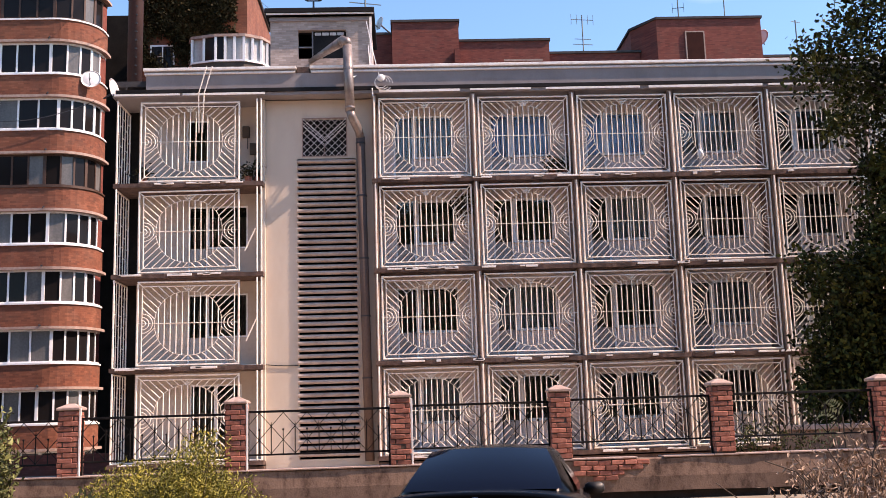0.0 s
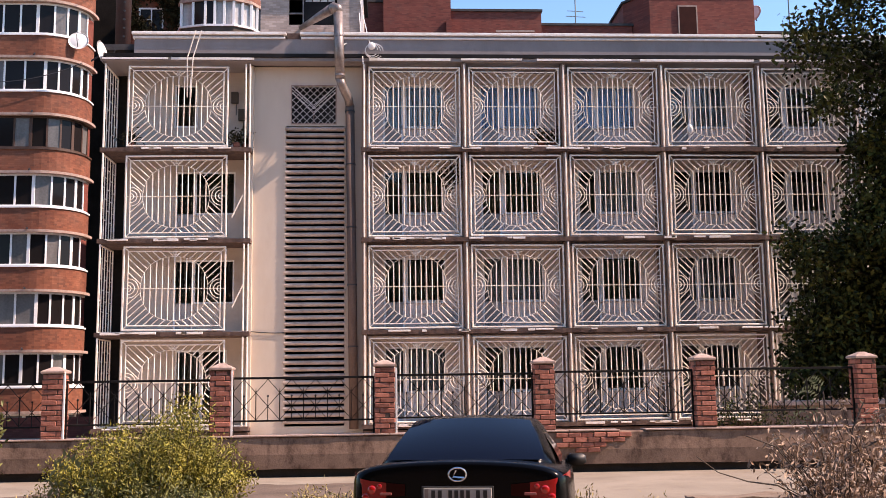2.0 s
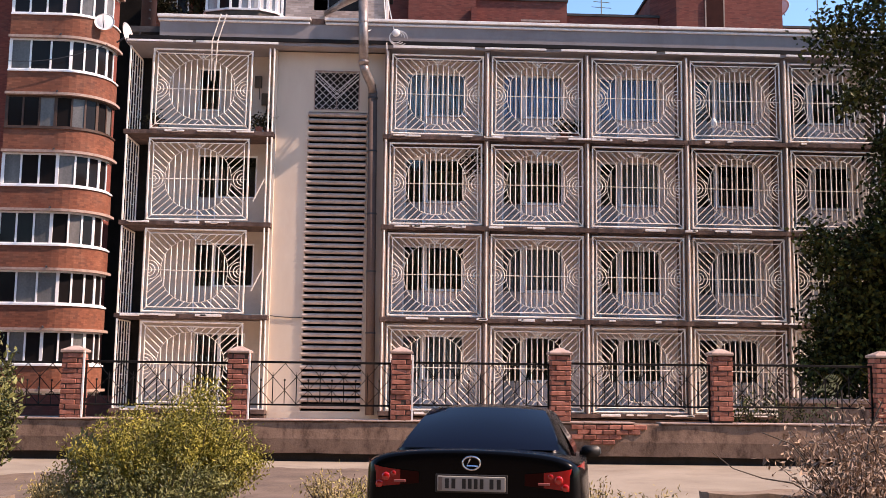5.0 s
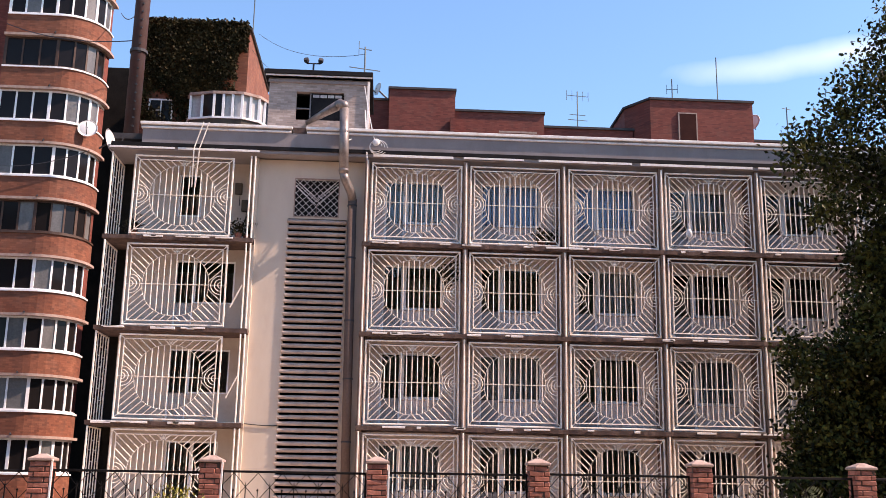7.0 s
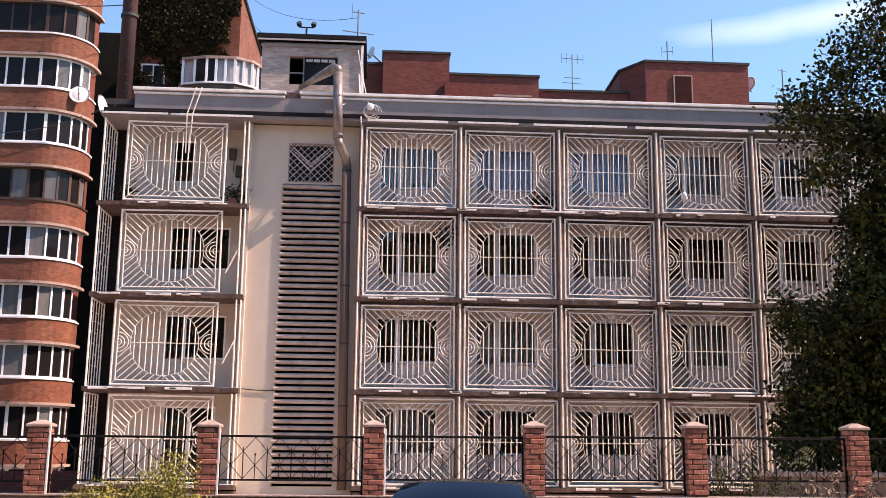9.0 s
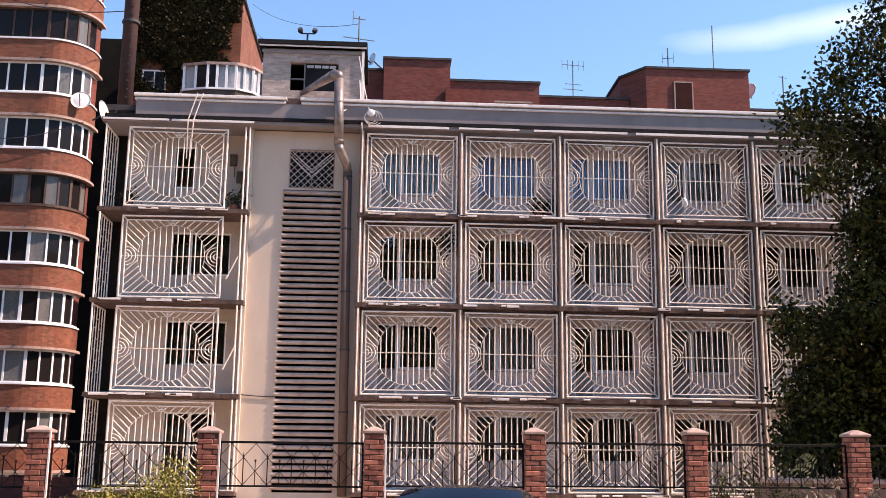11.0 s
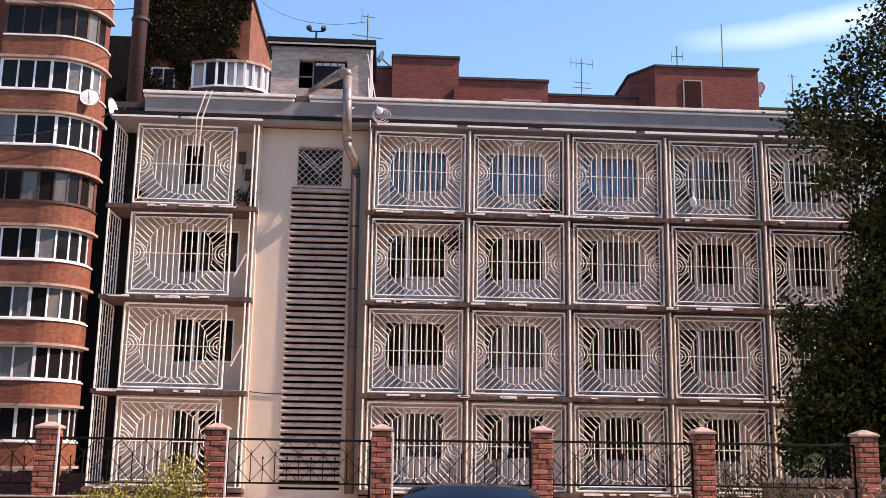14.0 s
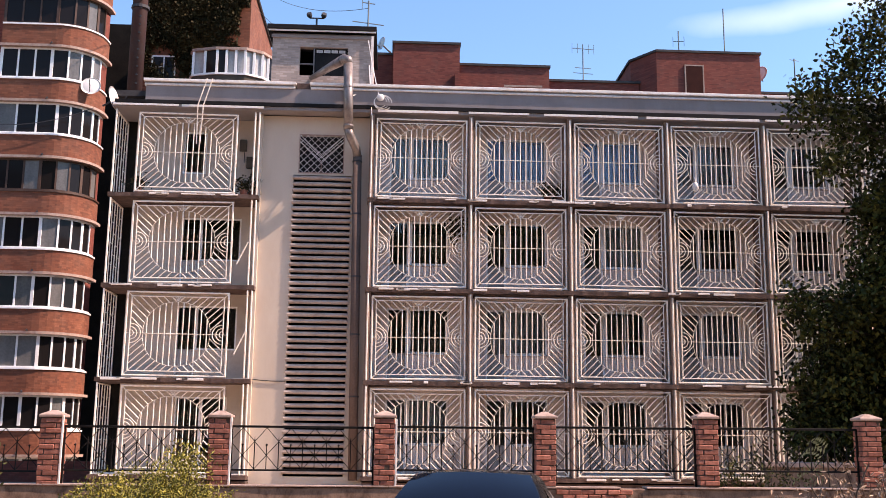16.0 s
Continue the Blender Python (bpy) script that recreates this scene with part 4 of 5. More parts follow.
for (x0, y0), (x1, y1) in zip(bay[:6], bay[1:7]):
    n = max(1, round(math.dist((x0, y0), (x1, y1)) / 0.55))
    for i in range(n):
        x, y = x0 + (x1 - x0) * i / n, y0 + (y1 - y0) * i / n
        part("mullion", boxes((x - 0.06, x + 0.06, y - 0.03, y + 0.06, 19.63, 20.84)), M_PVC, b)
        if (i + round(x0)) % 3 == 0:
            x2, y2 = x0 + (x1 - x0) * (i + 1) / n, y0 + (y1 - y0) * (i + 1) / n
            dark = bmesh.new()
            dark.faces.new([dark.verts.new(p) for p in ((x, y + 0.03, 19.63), (x2, y2 + 0.03, 19.63), (x2, y2 + 0.03, 20.84), (x, y + 0.03, 20.84))])
            part("pane", dark, M_PANE_FAR, b, "dark uncurtained pane")
w = part("window", boxes((-12.5, -12.42, 49.93, 50.03, 18.2, 20.85), (-11.35, -11.27, 49.93, 50.03, 18.2, 20.85), (-12.42, -11.35, 49.93, 50.03, 20.77, 20.85), (-11.9, -11.84, 49.93, 50.03, 18.2, 20.77), (-12.42, -11.9, 49.94, 50.03, 20.2, 20.26)), M_PVC, ivyhouse, "white framed window")
part("pane", boxes((-12.42, -11.35, 49.96, 49.99, 18.2, 20.77)), M_PANE_FAR, w)

chim = thing("steel_chimney", "tall riveted rust-red steel chimney", "chimney")
part("shaft", one_rod([(-10.62, 40, 12.9), (-10.6, 40, 30)], 0.3, 18), M_CHIM, chim, "", True)
for z in (19.0, 24.5):
    part("collar", one_rod([(-10.6, 40, z), (-10.6, 40, z + 0.12)], 0.36, 18), M_CABLE, chim)
rivet = mesh_of(one_rod([(0, 0, 0), (0, -0.04, 0)], 0.045, 6), "rivet", M_CABLE)
for i in range(44):
    piece("rivet", rivet, chim, pose(-10.5, 39.72, 13.2 + 0.36 * i))

# ---- aerials, dishes and wires on the roofs ----
def aerial(x, y, z0, z1, arms, turn=0.0):
    a = thing("tv_aerial", "thin metal television aerial on a mast", "aerial", "roof aerials", at=(x, y, z0), turn=turn)
    part("mast", one_rod([(0, 0, 0), (0, 0, z1 - z0)], 0.035, 6), M_AERIAL, a)
    for z, half, bits in arms:
        part("boom", one_rod([(-half, 0, z), (half, 0, z)], 0.02, 4), M_AERIAL, a)
        for i in range(bits):
            x1 = -half + 2 * half * i / max(1, bits - 1)
            part("rod", one_rod([(x1, -0.02, z - 0.28), (x1, -0.02, z + 0.28)], 0.014, 4), M_AERIAL, a)
    return a


aerial(10.1, 52, 20.0, 22.95, [(1.3, 0.55, 0), (1.6, 0.45, 0), (2.7, 0.62, 5)], 8)
aerial(15.4, 52, 21.8, 23.9, [(1.5, 0.3, 2)], -10)
aerial(17.95, 52, 21.8, 25.3, [])
aerial(21.6, 51.5, 20.1, 22.3, [(2.1, 0.3, 0)], 20)
aerial(-1.1, 36, 15.8, 17.9, [(1.2, 0.6, 0), (2.0, 0.25, 1)], 15)
flood = thing("floodlight_stand", "pair of dark floodlights on a short post on the roof", "floodlight", at=(-2.88, 34.3, 15.79))
part("post", one_rod([(0, 0, 0), (0, 0, 0.62)], 0.035, 6), M_CABLE, flood)
part("cross_arm", one_rod([(-0.24, 0, 0.62), (0.24, 0, 0.62)], 0.025, 6), M_CABLE, flood)
for sx in (1, -1):
    part("lamp_head", one_rod([(sx * 0.22, 0.05, 0.66), (sx * 0.25, -0.02, 0.7), (sx * 0.27, -0.1, 0.76)], [0.05, 0.1, 0.09], 10), M_CABLE, flood, "dark round lamp head")
aerial(-10.15, 61.56, 28.49, 30.77, [(1.4, 0.5, 3)], 0)
aerial(-8.66, 58.14, 28.49, 32.25, [], 0)


def dish(at, r, turn, tilt):
    d = thing("satellite_dish", "white round satellite dish on an arm", "satellite dish", "satellite dishes", at=at)
    bm = bmesh.new()
    rings = [[bm.verts.new((r * q * math.cos(a), 0.18 * r * q * q, r * q * math.sin(a))) for a in [2 * math.pi * i / 24 for i in range(24)]] for q in (0.02, 0.4, 0.75, 1.0, 0.98)]
    for j in range(4):
        for i in range(24):
            bm.faces.new((rings[j][i], rings[j][(i + 1) % 24], rings[j + 1][(i + 1) % 24], rings[j + 1][i]))
    part("bowl", bm, M_DISH, d, "", True)
    part("arm", one_rod([(0, 0.1, -r * 0.8), (0, -0.6 * r, -r * 0.5), (0, -0.95 * r, 0)], 0.02, 6), M_CABLE, d)
    part("mount", one_rod([(0, 0.0, 0), (0, 0.35, -0.15), (0, 0.5, -0.2)], 0.03, 6), M_CABLE, d)
    d.matrix_basis = pose(*at, tilt, 0, turn)
    return d


dish((-9.34, 33.0, 12.82), 0.40, 80, -10)
dish((-15.6, 50.4, 19.33), 0.5, 8, -15)
dish((0.7, 53, 22.1), 0.45, 20, -15)
dish((19.3, 50.8, 21.1), 0.5, -55, -15)
dish((12.6, 53.5, 20.9), 0.5, 30, -20)
dish((-0.62, 35.4, 16.0), 0.25, -60, -10)


def wire(name, a, b, sag, r=0.012, mat=None, label="thin sagging cable between the roofs"):
    p = [Vector(a).lerp(Vector(b), t / 14) - Vector((0, 0, sag * 4 * (t / 14) * (1 - t / 14))) for t in range(15)]
    return tagged(part(name, one_rod(p, r, 4), mat or M_CABLE), label, "cable", "cables over the roofs")


wire("cable", (-8.44, 59.28, 28.95), (-1.1, 36, 17.6), 0.6, 0.011)
wire("cable", (-8.55, 57.57, 27.12), (-2.9, 36, 16.2), 0.5, 0.011)
wire("cable", (-14.9, 52, 26.5), (-10.6, 40, 21.2), 0.5, 0.022)
wire("cable", (-20, 49.8, 24.6), (-10.6, 40, 19.6), 0.4, 0.022)
wire("cable", (-20, 49.7, 16.9), (-15.2, 49.8, 17.9), 0.3, 0.02)
wire("cable", (-10.4, 40, 24), (-8.66, 58.14, 31.68), 0.3, 0.022)
wire("cable", (-1.0, 33.5, 15.3), (-0.55, 32.6, 12.9), 0.1, 0.02, M_WHITE, "white cable hanging over the parapet")
wire("cable", (-0.95, 33.5, 14.4), (-0.8, 32.6, 12.3), -0.05, 0.025, M_WHITE, "white cable hanging over the parapet")
wire("cable", (-0.9, 33.2, 13.6), (-1.5, 32.6, 12.95), 0.05, 0.02, M_WHITE, "white cable hanging over the parapet")
wire("cable", (-4.46, 33.27, 3.55), (-3.4, 33.27, 3.5), 0.02, 0.018, None, "dark cable clipped across the wall")
lamp = thing("wall_lamp", "round white junction lamp hung with coiled wires", "lamp", at=(-0.52, 32.45, 12.88))
bm = bmesh.new()
bmesh.ops.create_uvsphere(bm, u_segments=14, v_segments=8, radius=0.13, matrix=Matrix.Diagonal((1, 0.5, 1, 1)))
part("body", bm, M_DISH, lamp, "", True)
for n in range(3):
    part("coil", one_rod([((0.2 + 0.05 * n) * math.cos(a) + 0.04 * n, 0.05 * n, (0.2 + 0.03 * n) * math.sin(a) - 0.14) for a in [5.6 * i / 16 for i in range(17)]], 0.014), M_WHITE, lamp, "loose white coil of wire")
for dx in (0.0, 0.18):
    tagged(part("roof_brace", one_rod([(-6.28 + dx, 32.55, 13.42), (-6.55 + dx, 32.6, 12.5), (-6.55 + dx * 0.6, 32.72, 11.2)], 0.022), M_BAR), "white steel brace bent over the parapet", "brace", "braces over the parapet")
for k, (x, z) in enumerate(((-5.0, 4.3), (-5.05, 7.2))):
    tagged(part("loose_bar", one_rod([(x, 32.7, z), (x + 0.35, 32.7, z + 0.75)], 0.025), M_BAR), "bent white bar hanging loose from the cage", "bar", "loose bars of the cage")


# ---- parked car ----
def loft(sections, caps=True):
    """A skin over sections of half-profiles, mirrored across x = 0."""
    bm = bmesh.new()
    rings = []
    for y, half in sections:
        ring = [bm.verts.new((x, y, z)) for x, z in half]
        ring += [bm.verts.new((-x, y, z)) for x, z in half[::-1] if x > 1e-6]
        rings.append(ring)
    n = len(rings[0])
    for a, b in zip(rings, rings[1:]):
        for i in range(n):
            bm.faces.new((a[i], b[i], b[(i + 1) % n], a[(i + 1) % n]))
    if caps:
        bm.faces.new(rings[0])
        bm.faces.new(rings[-1][::-1])
    bmesh.ops.recalc_face_normals(bm, faces=bm.faces)
    return bm


def soft_mesh(ob, levels=2):
    m = ob.modifiers.new("soft", "SUBSURF")
    m.levels = m.render_levels = levels
    return ob


def patch(fn, nu, nv, thick=0.0):
    """A grid over u, v in 0..1 through fn(u, v)."""
    bm = bmesh.new()
    g = [[bm.verts.new(fn(i / nu, j / nv)) for i in range(nu + 1)] for j in range(nv + 1)]
    for j in range(nv):
        for i in range(nu):
            bm.faces.new((g[j][i], g[j][i + 1], g[j + 1][i + 1], g[j + 1][i]))
    return bm


car = thing("parked_car", "black four-door saloon car parked with its tail to the camera", "car", at=(0.51, 7.86, 0.02), turn=-9.6)


def half(w, zb, belt, deck, crown=0.02):
    return [(0, zb), (w * 0.8, zb), (w * 0.97, zb + 0.06), (w, zb + 0.22), (w * 0.995, belt - 0.16), (w * 0.985, belt), (w * 0.955, deck - 0.07), (w * 0.83, deck - 0.022), (w * 0.5, deck + crown * 0.4), (0, deck + crown)]


def shrunk(k, prof):
    return [(x * k, 0.7 + (z - 0.7) * k) for x, z in prof]


body = part("body", loft([(0.022, shrunk(0.5, half(0.77, 0.36, 0.96, 1.08))), (0.022, shrunk(0.94, half(0.77, 0.36, 0.96, 1.08))), (0.026, half(0.77, 0.36, 0.96, 1.085)), (0.06, half(0.81, 0.32, 1.0, 1.105)), (0.22, half(0.865, 0.28, 0.985, 1.095)), (0.65, half(0.895, 0.24, 0.975, 1.075)),
                          (1.2, half(0.90, 0.22, 0.96, 1.04)), (2.4, half(0.90, 0.22, 0.93, 0.99)), (3.3, half(0.89, 0.22, 0.90, 0.95)), (4.1, half(0.86, 0.24, 0.80, 0.86)), (4.5, half(0.74, 0.3, 0.66, 0.7))]), M_PAINT, car, "glossy black painted body", True)
soft_mesh(body)


def top(w0, z0, w1, z1):
    zs = [0, 0.35, 0.75, 0.95]
    pts = [(0, z0 - 0.08), (w0, z0 - 0.08)] + [(w0 + (w1 - w0) * t ** 1.3, z0 + (z1 - z0) * t) for t in zs]
    return pts + [(w1 * 0.8, z1 + 0.004), (w1 * 0.4, z1 + 0.02), (0, z1 + 0.025)]


cabin = part("cabin", loft([(0.60, top(0.70, 1.03, 0.66, 1.075)), (0.95, top(0.755, 1.02, 0.60, 1.205)), (1.35, top(0.77, 1.0, 0.56, 1.335)), (1.6, top(0.775, 0.99, 0.555, 1.372)), (2.1, top(0.775, 0.97, 0.565, 1.392)),
                           (2.6, top(0.77, 0.95, 0.555, 1.365)), (3.05, top(0.755, 0.94, 0.60, 1.2)), (3.5, top(0.72, 0.92, 0.68, 0.97))]), M_PAINT, car, "black painted roof and pillars", True)
soft_mesh(cabin)


def rear_glass(u, v):
    s = 2 * u - 1
    hw = 0.655 + (0.515 - 0.655) * v
    y = 0.545 + 0.845 * v + 0.10 * s * s * (1 - 0.4 * v)
    z = 1.078 + (1.372 - 1.078) * (v ** 0.92) + 0.024 * (1 - s * s) * (0.4 + 0.6 * v) + 0.004 + 0.012 * math.sin(math.pi * v)
    return (s * hw, y, z)


part("rear_window", patch(rear_glass, 16, 10), M_CARGLASS, car, "dark tinted rear window", True)


for s in (1, -1):
    def side_glass(u, v, s=s):
        w = 0.782 + (0.585 - 0.782) * v ** 1.2
        y0, y1 = 1.12 + 0.5 * v, 3.05 - 0.5 * v
        return (s * (w + 0.006), y0 + (y1 - y0) * u, 1.0 + 0.31 * v - 0.03 * u)
    part("side_window", patch(side_glass, 10, 5), M_CARGLASS, car, "dark tinted side windows", True)

    def lamp_skin(u, v, s=s):
        run = [(0.40, 0.012), (0.56, 0.012), (0.68, 0.016), (0.745, 0.03), (0.79, 0.09), (0.825, 0.2), (0.85, 0.34)]
        k = min(5, int(u * 6))
        a, b, q = run[k], run[k + 1], u * 6 - k
        lo, hi = 0.775 + 0.085 * (1 - u), 0.945 + 0.085 * u
        return (s * (a[0] + (b[0] - a[0]) * q + 0.004), a[1] + (b[1] - a[1]) * q - 0.004, lo + (hi - lo) * v)
    lampm = part("tail_light", patch(lambda u, v: lamp_skin(0.15 + 0.85 * u, v), 14, 5), M_RED, car, "red wrap-around tail light", True)
    part("inner_lens", patch(lambda u, v: lamp_skin(0.15 * u, v), 6, 5), M_REDDEEP, lampm, "deep red inner lens", True)
    for lx, lz, lr in ((0.66, 0.905, 0.035), (0.71, 0.85, 0.03), (0.6, 0.93, 0.022)):
        bm = bmesh.new()
        bmesh.ops.create_icosphere(bm, subdivisions=2, radius=lr, matrix=Matrix.Translation((s * lx, 0.012, lz)) @ Matrix.Diagonal((1, 0.35, 1, 1)))
        part("lamp_bulb", bm, M_LENS, lampm, "round glossy red lens", True)
    part("reversing_light", boxes((s * 0.55 - 0.045, s * 0.55 + 0.045, -0.004, 0.012, 0.865, 0.885), bevel=0.003), M_CLEAR, lampm, "small pale reversing light")
mirror = part("wing_mirror", loft([(2.28, [(0, 0.93), (0.06, 0.93), (0.1, 0.96), (0.1, 1.03), (0.06, 1.06), (0, 1.06)]), (2.40, [(0, 0.94), (0.07, 0.94), (0.11, 0.97), (0.11, 1.03), (0.07, 1.055), (0, 1.055)]), (2.5, [(0, 0.97), (0.04, 0.97), (0.06, 0.98), (0.06, 1.02), (0.04, 1.03), (0, 1.03)])]), M_BLACK, car, "black wing mirror", True)
mirror.matrix_basis = pose(0.93, 0.35, 0.12) @ Matrix.Diagonal((0.85, 0.85, 0.85, 1))
for s in (1,):
    part("mirror_stalk", boxes((s * 0.87 - 0.05, s * 0.87 + 0.05, 2.38, 2.44, 0.93, 0.97), bevel=0.01), M_BLACK, car)
plate = part("number_plate", boxes((-0.26, 0.26, -0.004, 0.012, 0.808, 0.92), bevel=0.004), M_PLATE, car, "white number plate with dark bars")
part("plate_frame", boxes((-0.275, 0.275, 0.002, 0.02, 0.795, 0.933), bevel=0.004), M_BLACK, plate)
for x, w in ((-0.185, 0.03), (-0.135, 0.03), (-0.055, 0.028), (-0.01, 0.028), (0.035, 0.028), (0.08, 0.028), (0.155, 0.03), (0.21, 0.03)):
    part("plate_mark", boxes((x - w / 2, x + w / 2, -0.007, -0.003, 0.828, 0.902)), M_BLACK, plate, "dark bar")
part("plate_mark", boxes((-0.25, -0.222, -0.0065, -0.003, 0.815, 0.912)), M_PIPE, plate)
badge = part("badge", one_rod([(0.068 * math.cos(a), 0.012, 1.018 + 0.05 * math.sin(a)) for a in [2 * math.pi * i / 24 for i in range(24)]], 0.008, 6, 0, True), M_CHROME, car, "oval chrome badge", True)
part("badge_stroke", one_rod([(-0.01, 0.01, 1.05), (-0.035, 0.01, 1.0), (0.05, 0.01, 0.995)], 0.007, 5), M_CHROME, badge)
part("chrome_script", boxes((-0.68, -0.53, 0.014, 0.024, 0.715, 0.727)), M_PIPE, car, "small chrome bar of lettering")
part("chrome_script", boxes((0.40, 0.56, 0.014, 0.024, 0.73, 0.742)), M_PIPE, car, "small chrome bar of lettering")
bumper = part("bumper", loft([(-0.05, [(0, 0.30), (0.62, 0.30), (0.70, 0.36), (0.72, 0.5), (0.70, 0.62), (0.6, 0.66), (0, 0.67)]), (0.06, [(0, 0.26), (0.76, 0.26), (0.85, 0.34), (0.87, 0.5), (0.86, 0.64), (0.8, 0.69), (0, 0.70)]), (0.5, [(0, 0.26), (0.82, 0.26), (0.9, 0.34), (0.91, 0.5), (0.9, 0.62), (0.85, 0.66), (0, 0.67)])]), M_PAINT, car, "black rear bumper", True)
soft_mesh(bumper, 1)
for s in (1, -1):
    for y in (0.95, 3.65):
        tyre = part("wheel", one_rod([(s * 0.68, y, 0.32), (s * 0.70, y, 0.32), (s * 0.88, y, 0.32), (s * 0.9, y, 0.32)], [0.29, 0.315, 0.315, 0.29], 24), M_RUBBER, car, "black tyre")
        part("rim", one_rod([(s * 0.885, y, 0.32), (s * 0.905, y, 0.32)], [0.23, 0.2], 16), M_CHROME, tyre, "alloy rim")


# ---- leaves ----
def leaf_mesh(name, places, sizes, aspect, mat, seed, droop=0.0):
    """Many small folded leaves, one mesh: each of four corners with a crease along the midrib."""
    g = np.random.default_rng(seed)
    p = np.asarray(places, float)
    n = len(p)
    d = g.normal(size=(n, 3))
    d[:, 2] -= droop
    d /= np.linalg.norm(d, axis=1)[:, None]
    s = np.cross(d, g.normal(size=(n, 3)))
    s /= np.linalg.norm(s, axis=1)[:, None]
    up = np.cross(s, d)
    L = np.broadcast_to(sizes, (n,))[:, None] * g.uniform(0.7, 1.25, (n, 1))
    v = np.stack([p, p + d * L * 0.45 + s * L * aspect * 0.5 + up * L * 0.08, p + d * L, p + d * L * 0.45 - s * L * aspect * 0.5 + up * L * 0.08], 1).reshape(-1, 3)
    i = np.arange(n) * 4
    f = np.concatenate([np.stack([i, i + 1, i + 2], 1), np.stack([i, i + 2, i + 3], 1)])
    me = bpy.data.meshes.new(name)
    me.from_pydata(v.tolist(), [], f.tolist())
    me.materials.append(mat)
    return me


def crown_points(blobs, density, seed, inner=0.35):
    """Points in clumps on uneven lobes: (x, y, z, radius)."""
    g = np.random.default_rng(seed)
    out = []
    for x, y, z, r in blobs:
        m = int(density * r * r)
        c = g.normal(size=(m, 3))
        c /= np.linalg.norm(c, axis=1)[:, None]
        rad = r * (inner + (1 - inner) * g.uniform(0, 1, (m, 1)) ** 0.6) * (1 + 0.22 * np.sin(5 * c[:, :1] + 3 * c[:, 2:3] + x) + 0.16 * np.sin(11 * c[:, 2:3] + 7 * c[:, :1]))
        tips = np.array([x, y, z]) + c * rad * np.array([1, 1, 0.85])
        k = 7
        out.append((tips[:, None] + g.normal(size=(m, k, 3)) * 0.2).reshape(-1, 3))
    return np.concatenate(out)


tree = thing("tree", "tall dark green leafy tree behind the fence", "tree", at=(0, 0, 0))
TB = [(12.6, 26.6, 11.5, 1.15), (11.5, 26.3, 10.9, 0.75), (13.5, 26.4, 12.7, 1.1), (14.9, 26.8, 13.9, 1.4), (15.8, 26.5, 11.4, 2.1), (14.3, 26.2, 10.2, 1.2), (15.0, 26.6, 15.2, 0.9), (11.9, 26.0, 9.2, 0.5), (12.5, 26.2, 10.3, 0.6),
      (13.7, 26.3, 8.7, 0.6), (15.9, 26.3, 8.6, 1.8), (14.7, 26.6, 7.2, 1.2), (12.4, 26.3, 5.2, 0.85), (11.3, 26.1, 4.9, 0.7), (13.6, 26.2, 5.5, 1.2), (13.5, 26.8, 3.9, 1.6), (11.7, 26.6, 3.3, 0.95), (15.4, 26.2, 5.2, 2.1),
      (12.2, 27.2, 2.5, 1.2), (14.3, 27.0, 2.6, 1.6), (10.8, 26.4, 5.5, 0.4), (16.5, 27, 3, 1.9), (12.7, 27.4, 3.9, 1.2), (11.5, 27.3, 2.2, 0.8),
      # the last six lobes lie out of view, added to shade the crown
      (13.2, 26.6, 9.6, 0.7), (12.9, 26.4, 8.1, 0.5), (13.6, 26.8, 10.6, 0.8), (13.3, 26.4, 7.0, 0.75), (14.2, 26.2, 7.6, 1.0), (12.9, 26.5, 6.3, 0.55), (13.4, 26.5, 7.9, 0.6), (12.0, 26.3, 1.9, 0.8), (13.3, 26.3, 1.9, 0.9), (11.2, 26.6, 1.7, 0.6), (17.5, 26.5, 6.0, 2.5), (18.0, 26.5, 9.5, 2.5), (17.5, 26.0, 12.5, 2.2), (17.8, 26.2, 3.0, 2.4), (18.6, 25.2, 8.0, 2.6), (16.6, 24.8, 6.5, 1.8)]
trunk_path = [(15.0, 26.9, 0), (14.95, 26.9, 2.5), (14.8, 26.8, 5.5), (14.9, 26.7, 9), (14.95, 26.7, 13)]
part("trunk", one_rod(trunk_path, [0.26, 0.22, 0.18, 0.12, 0.05], 10), M_BARK, tree, "dark tree trunk", True)
for x, y, z, r in TB:
    base = Vector((14.9, 26.8, max(1.5, z - 1.6)))
    mid = base.lerp(Vector((x, y, z)), 0.55) + Vector((0, 0, 0.3))
    part("limb", one_rod([base, mid, (x, y, z)], [0.07, 0.045, 0.015], 6), M_BARK, tree)
leaf_places = np.concatenate([crown_points([b for b in TB if b[2] > 9.5], 150, 3, 0.45), crown_points([b for b in TB if b[2] <= 9.5], 290, 5)])
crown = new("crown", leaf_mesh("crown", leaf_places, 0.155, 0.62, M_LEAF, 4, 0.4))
crown.parent = tree
crown["kind"] = "stuff"


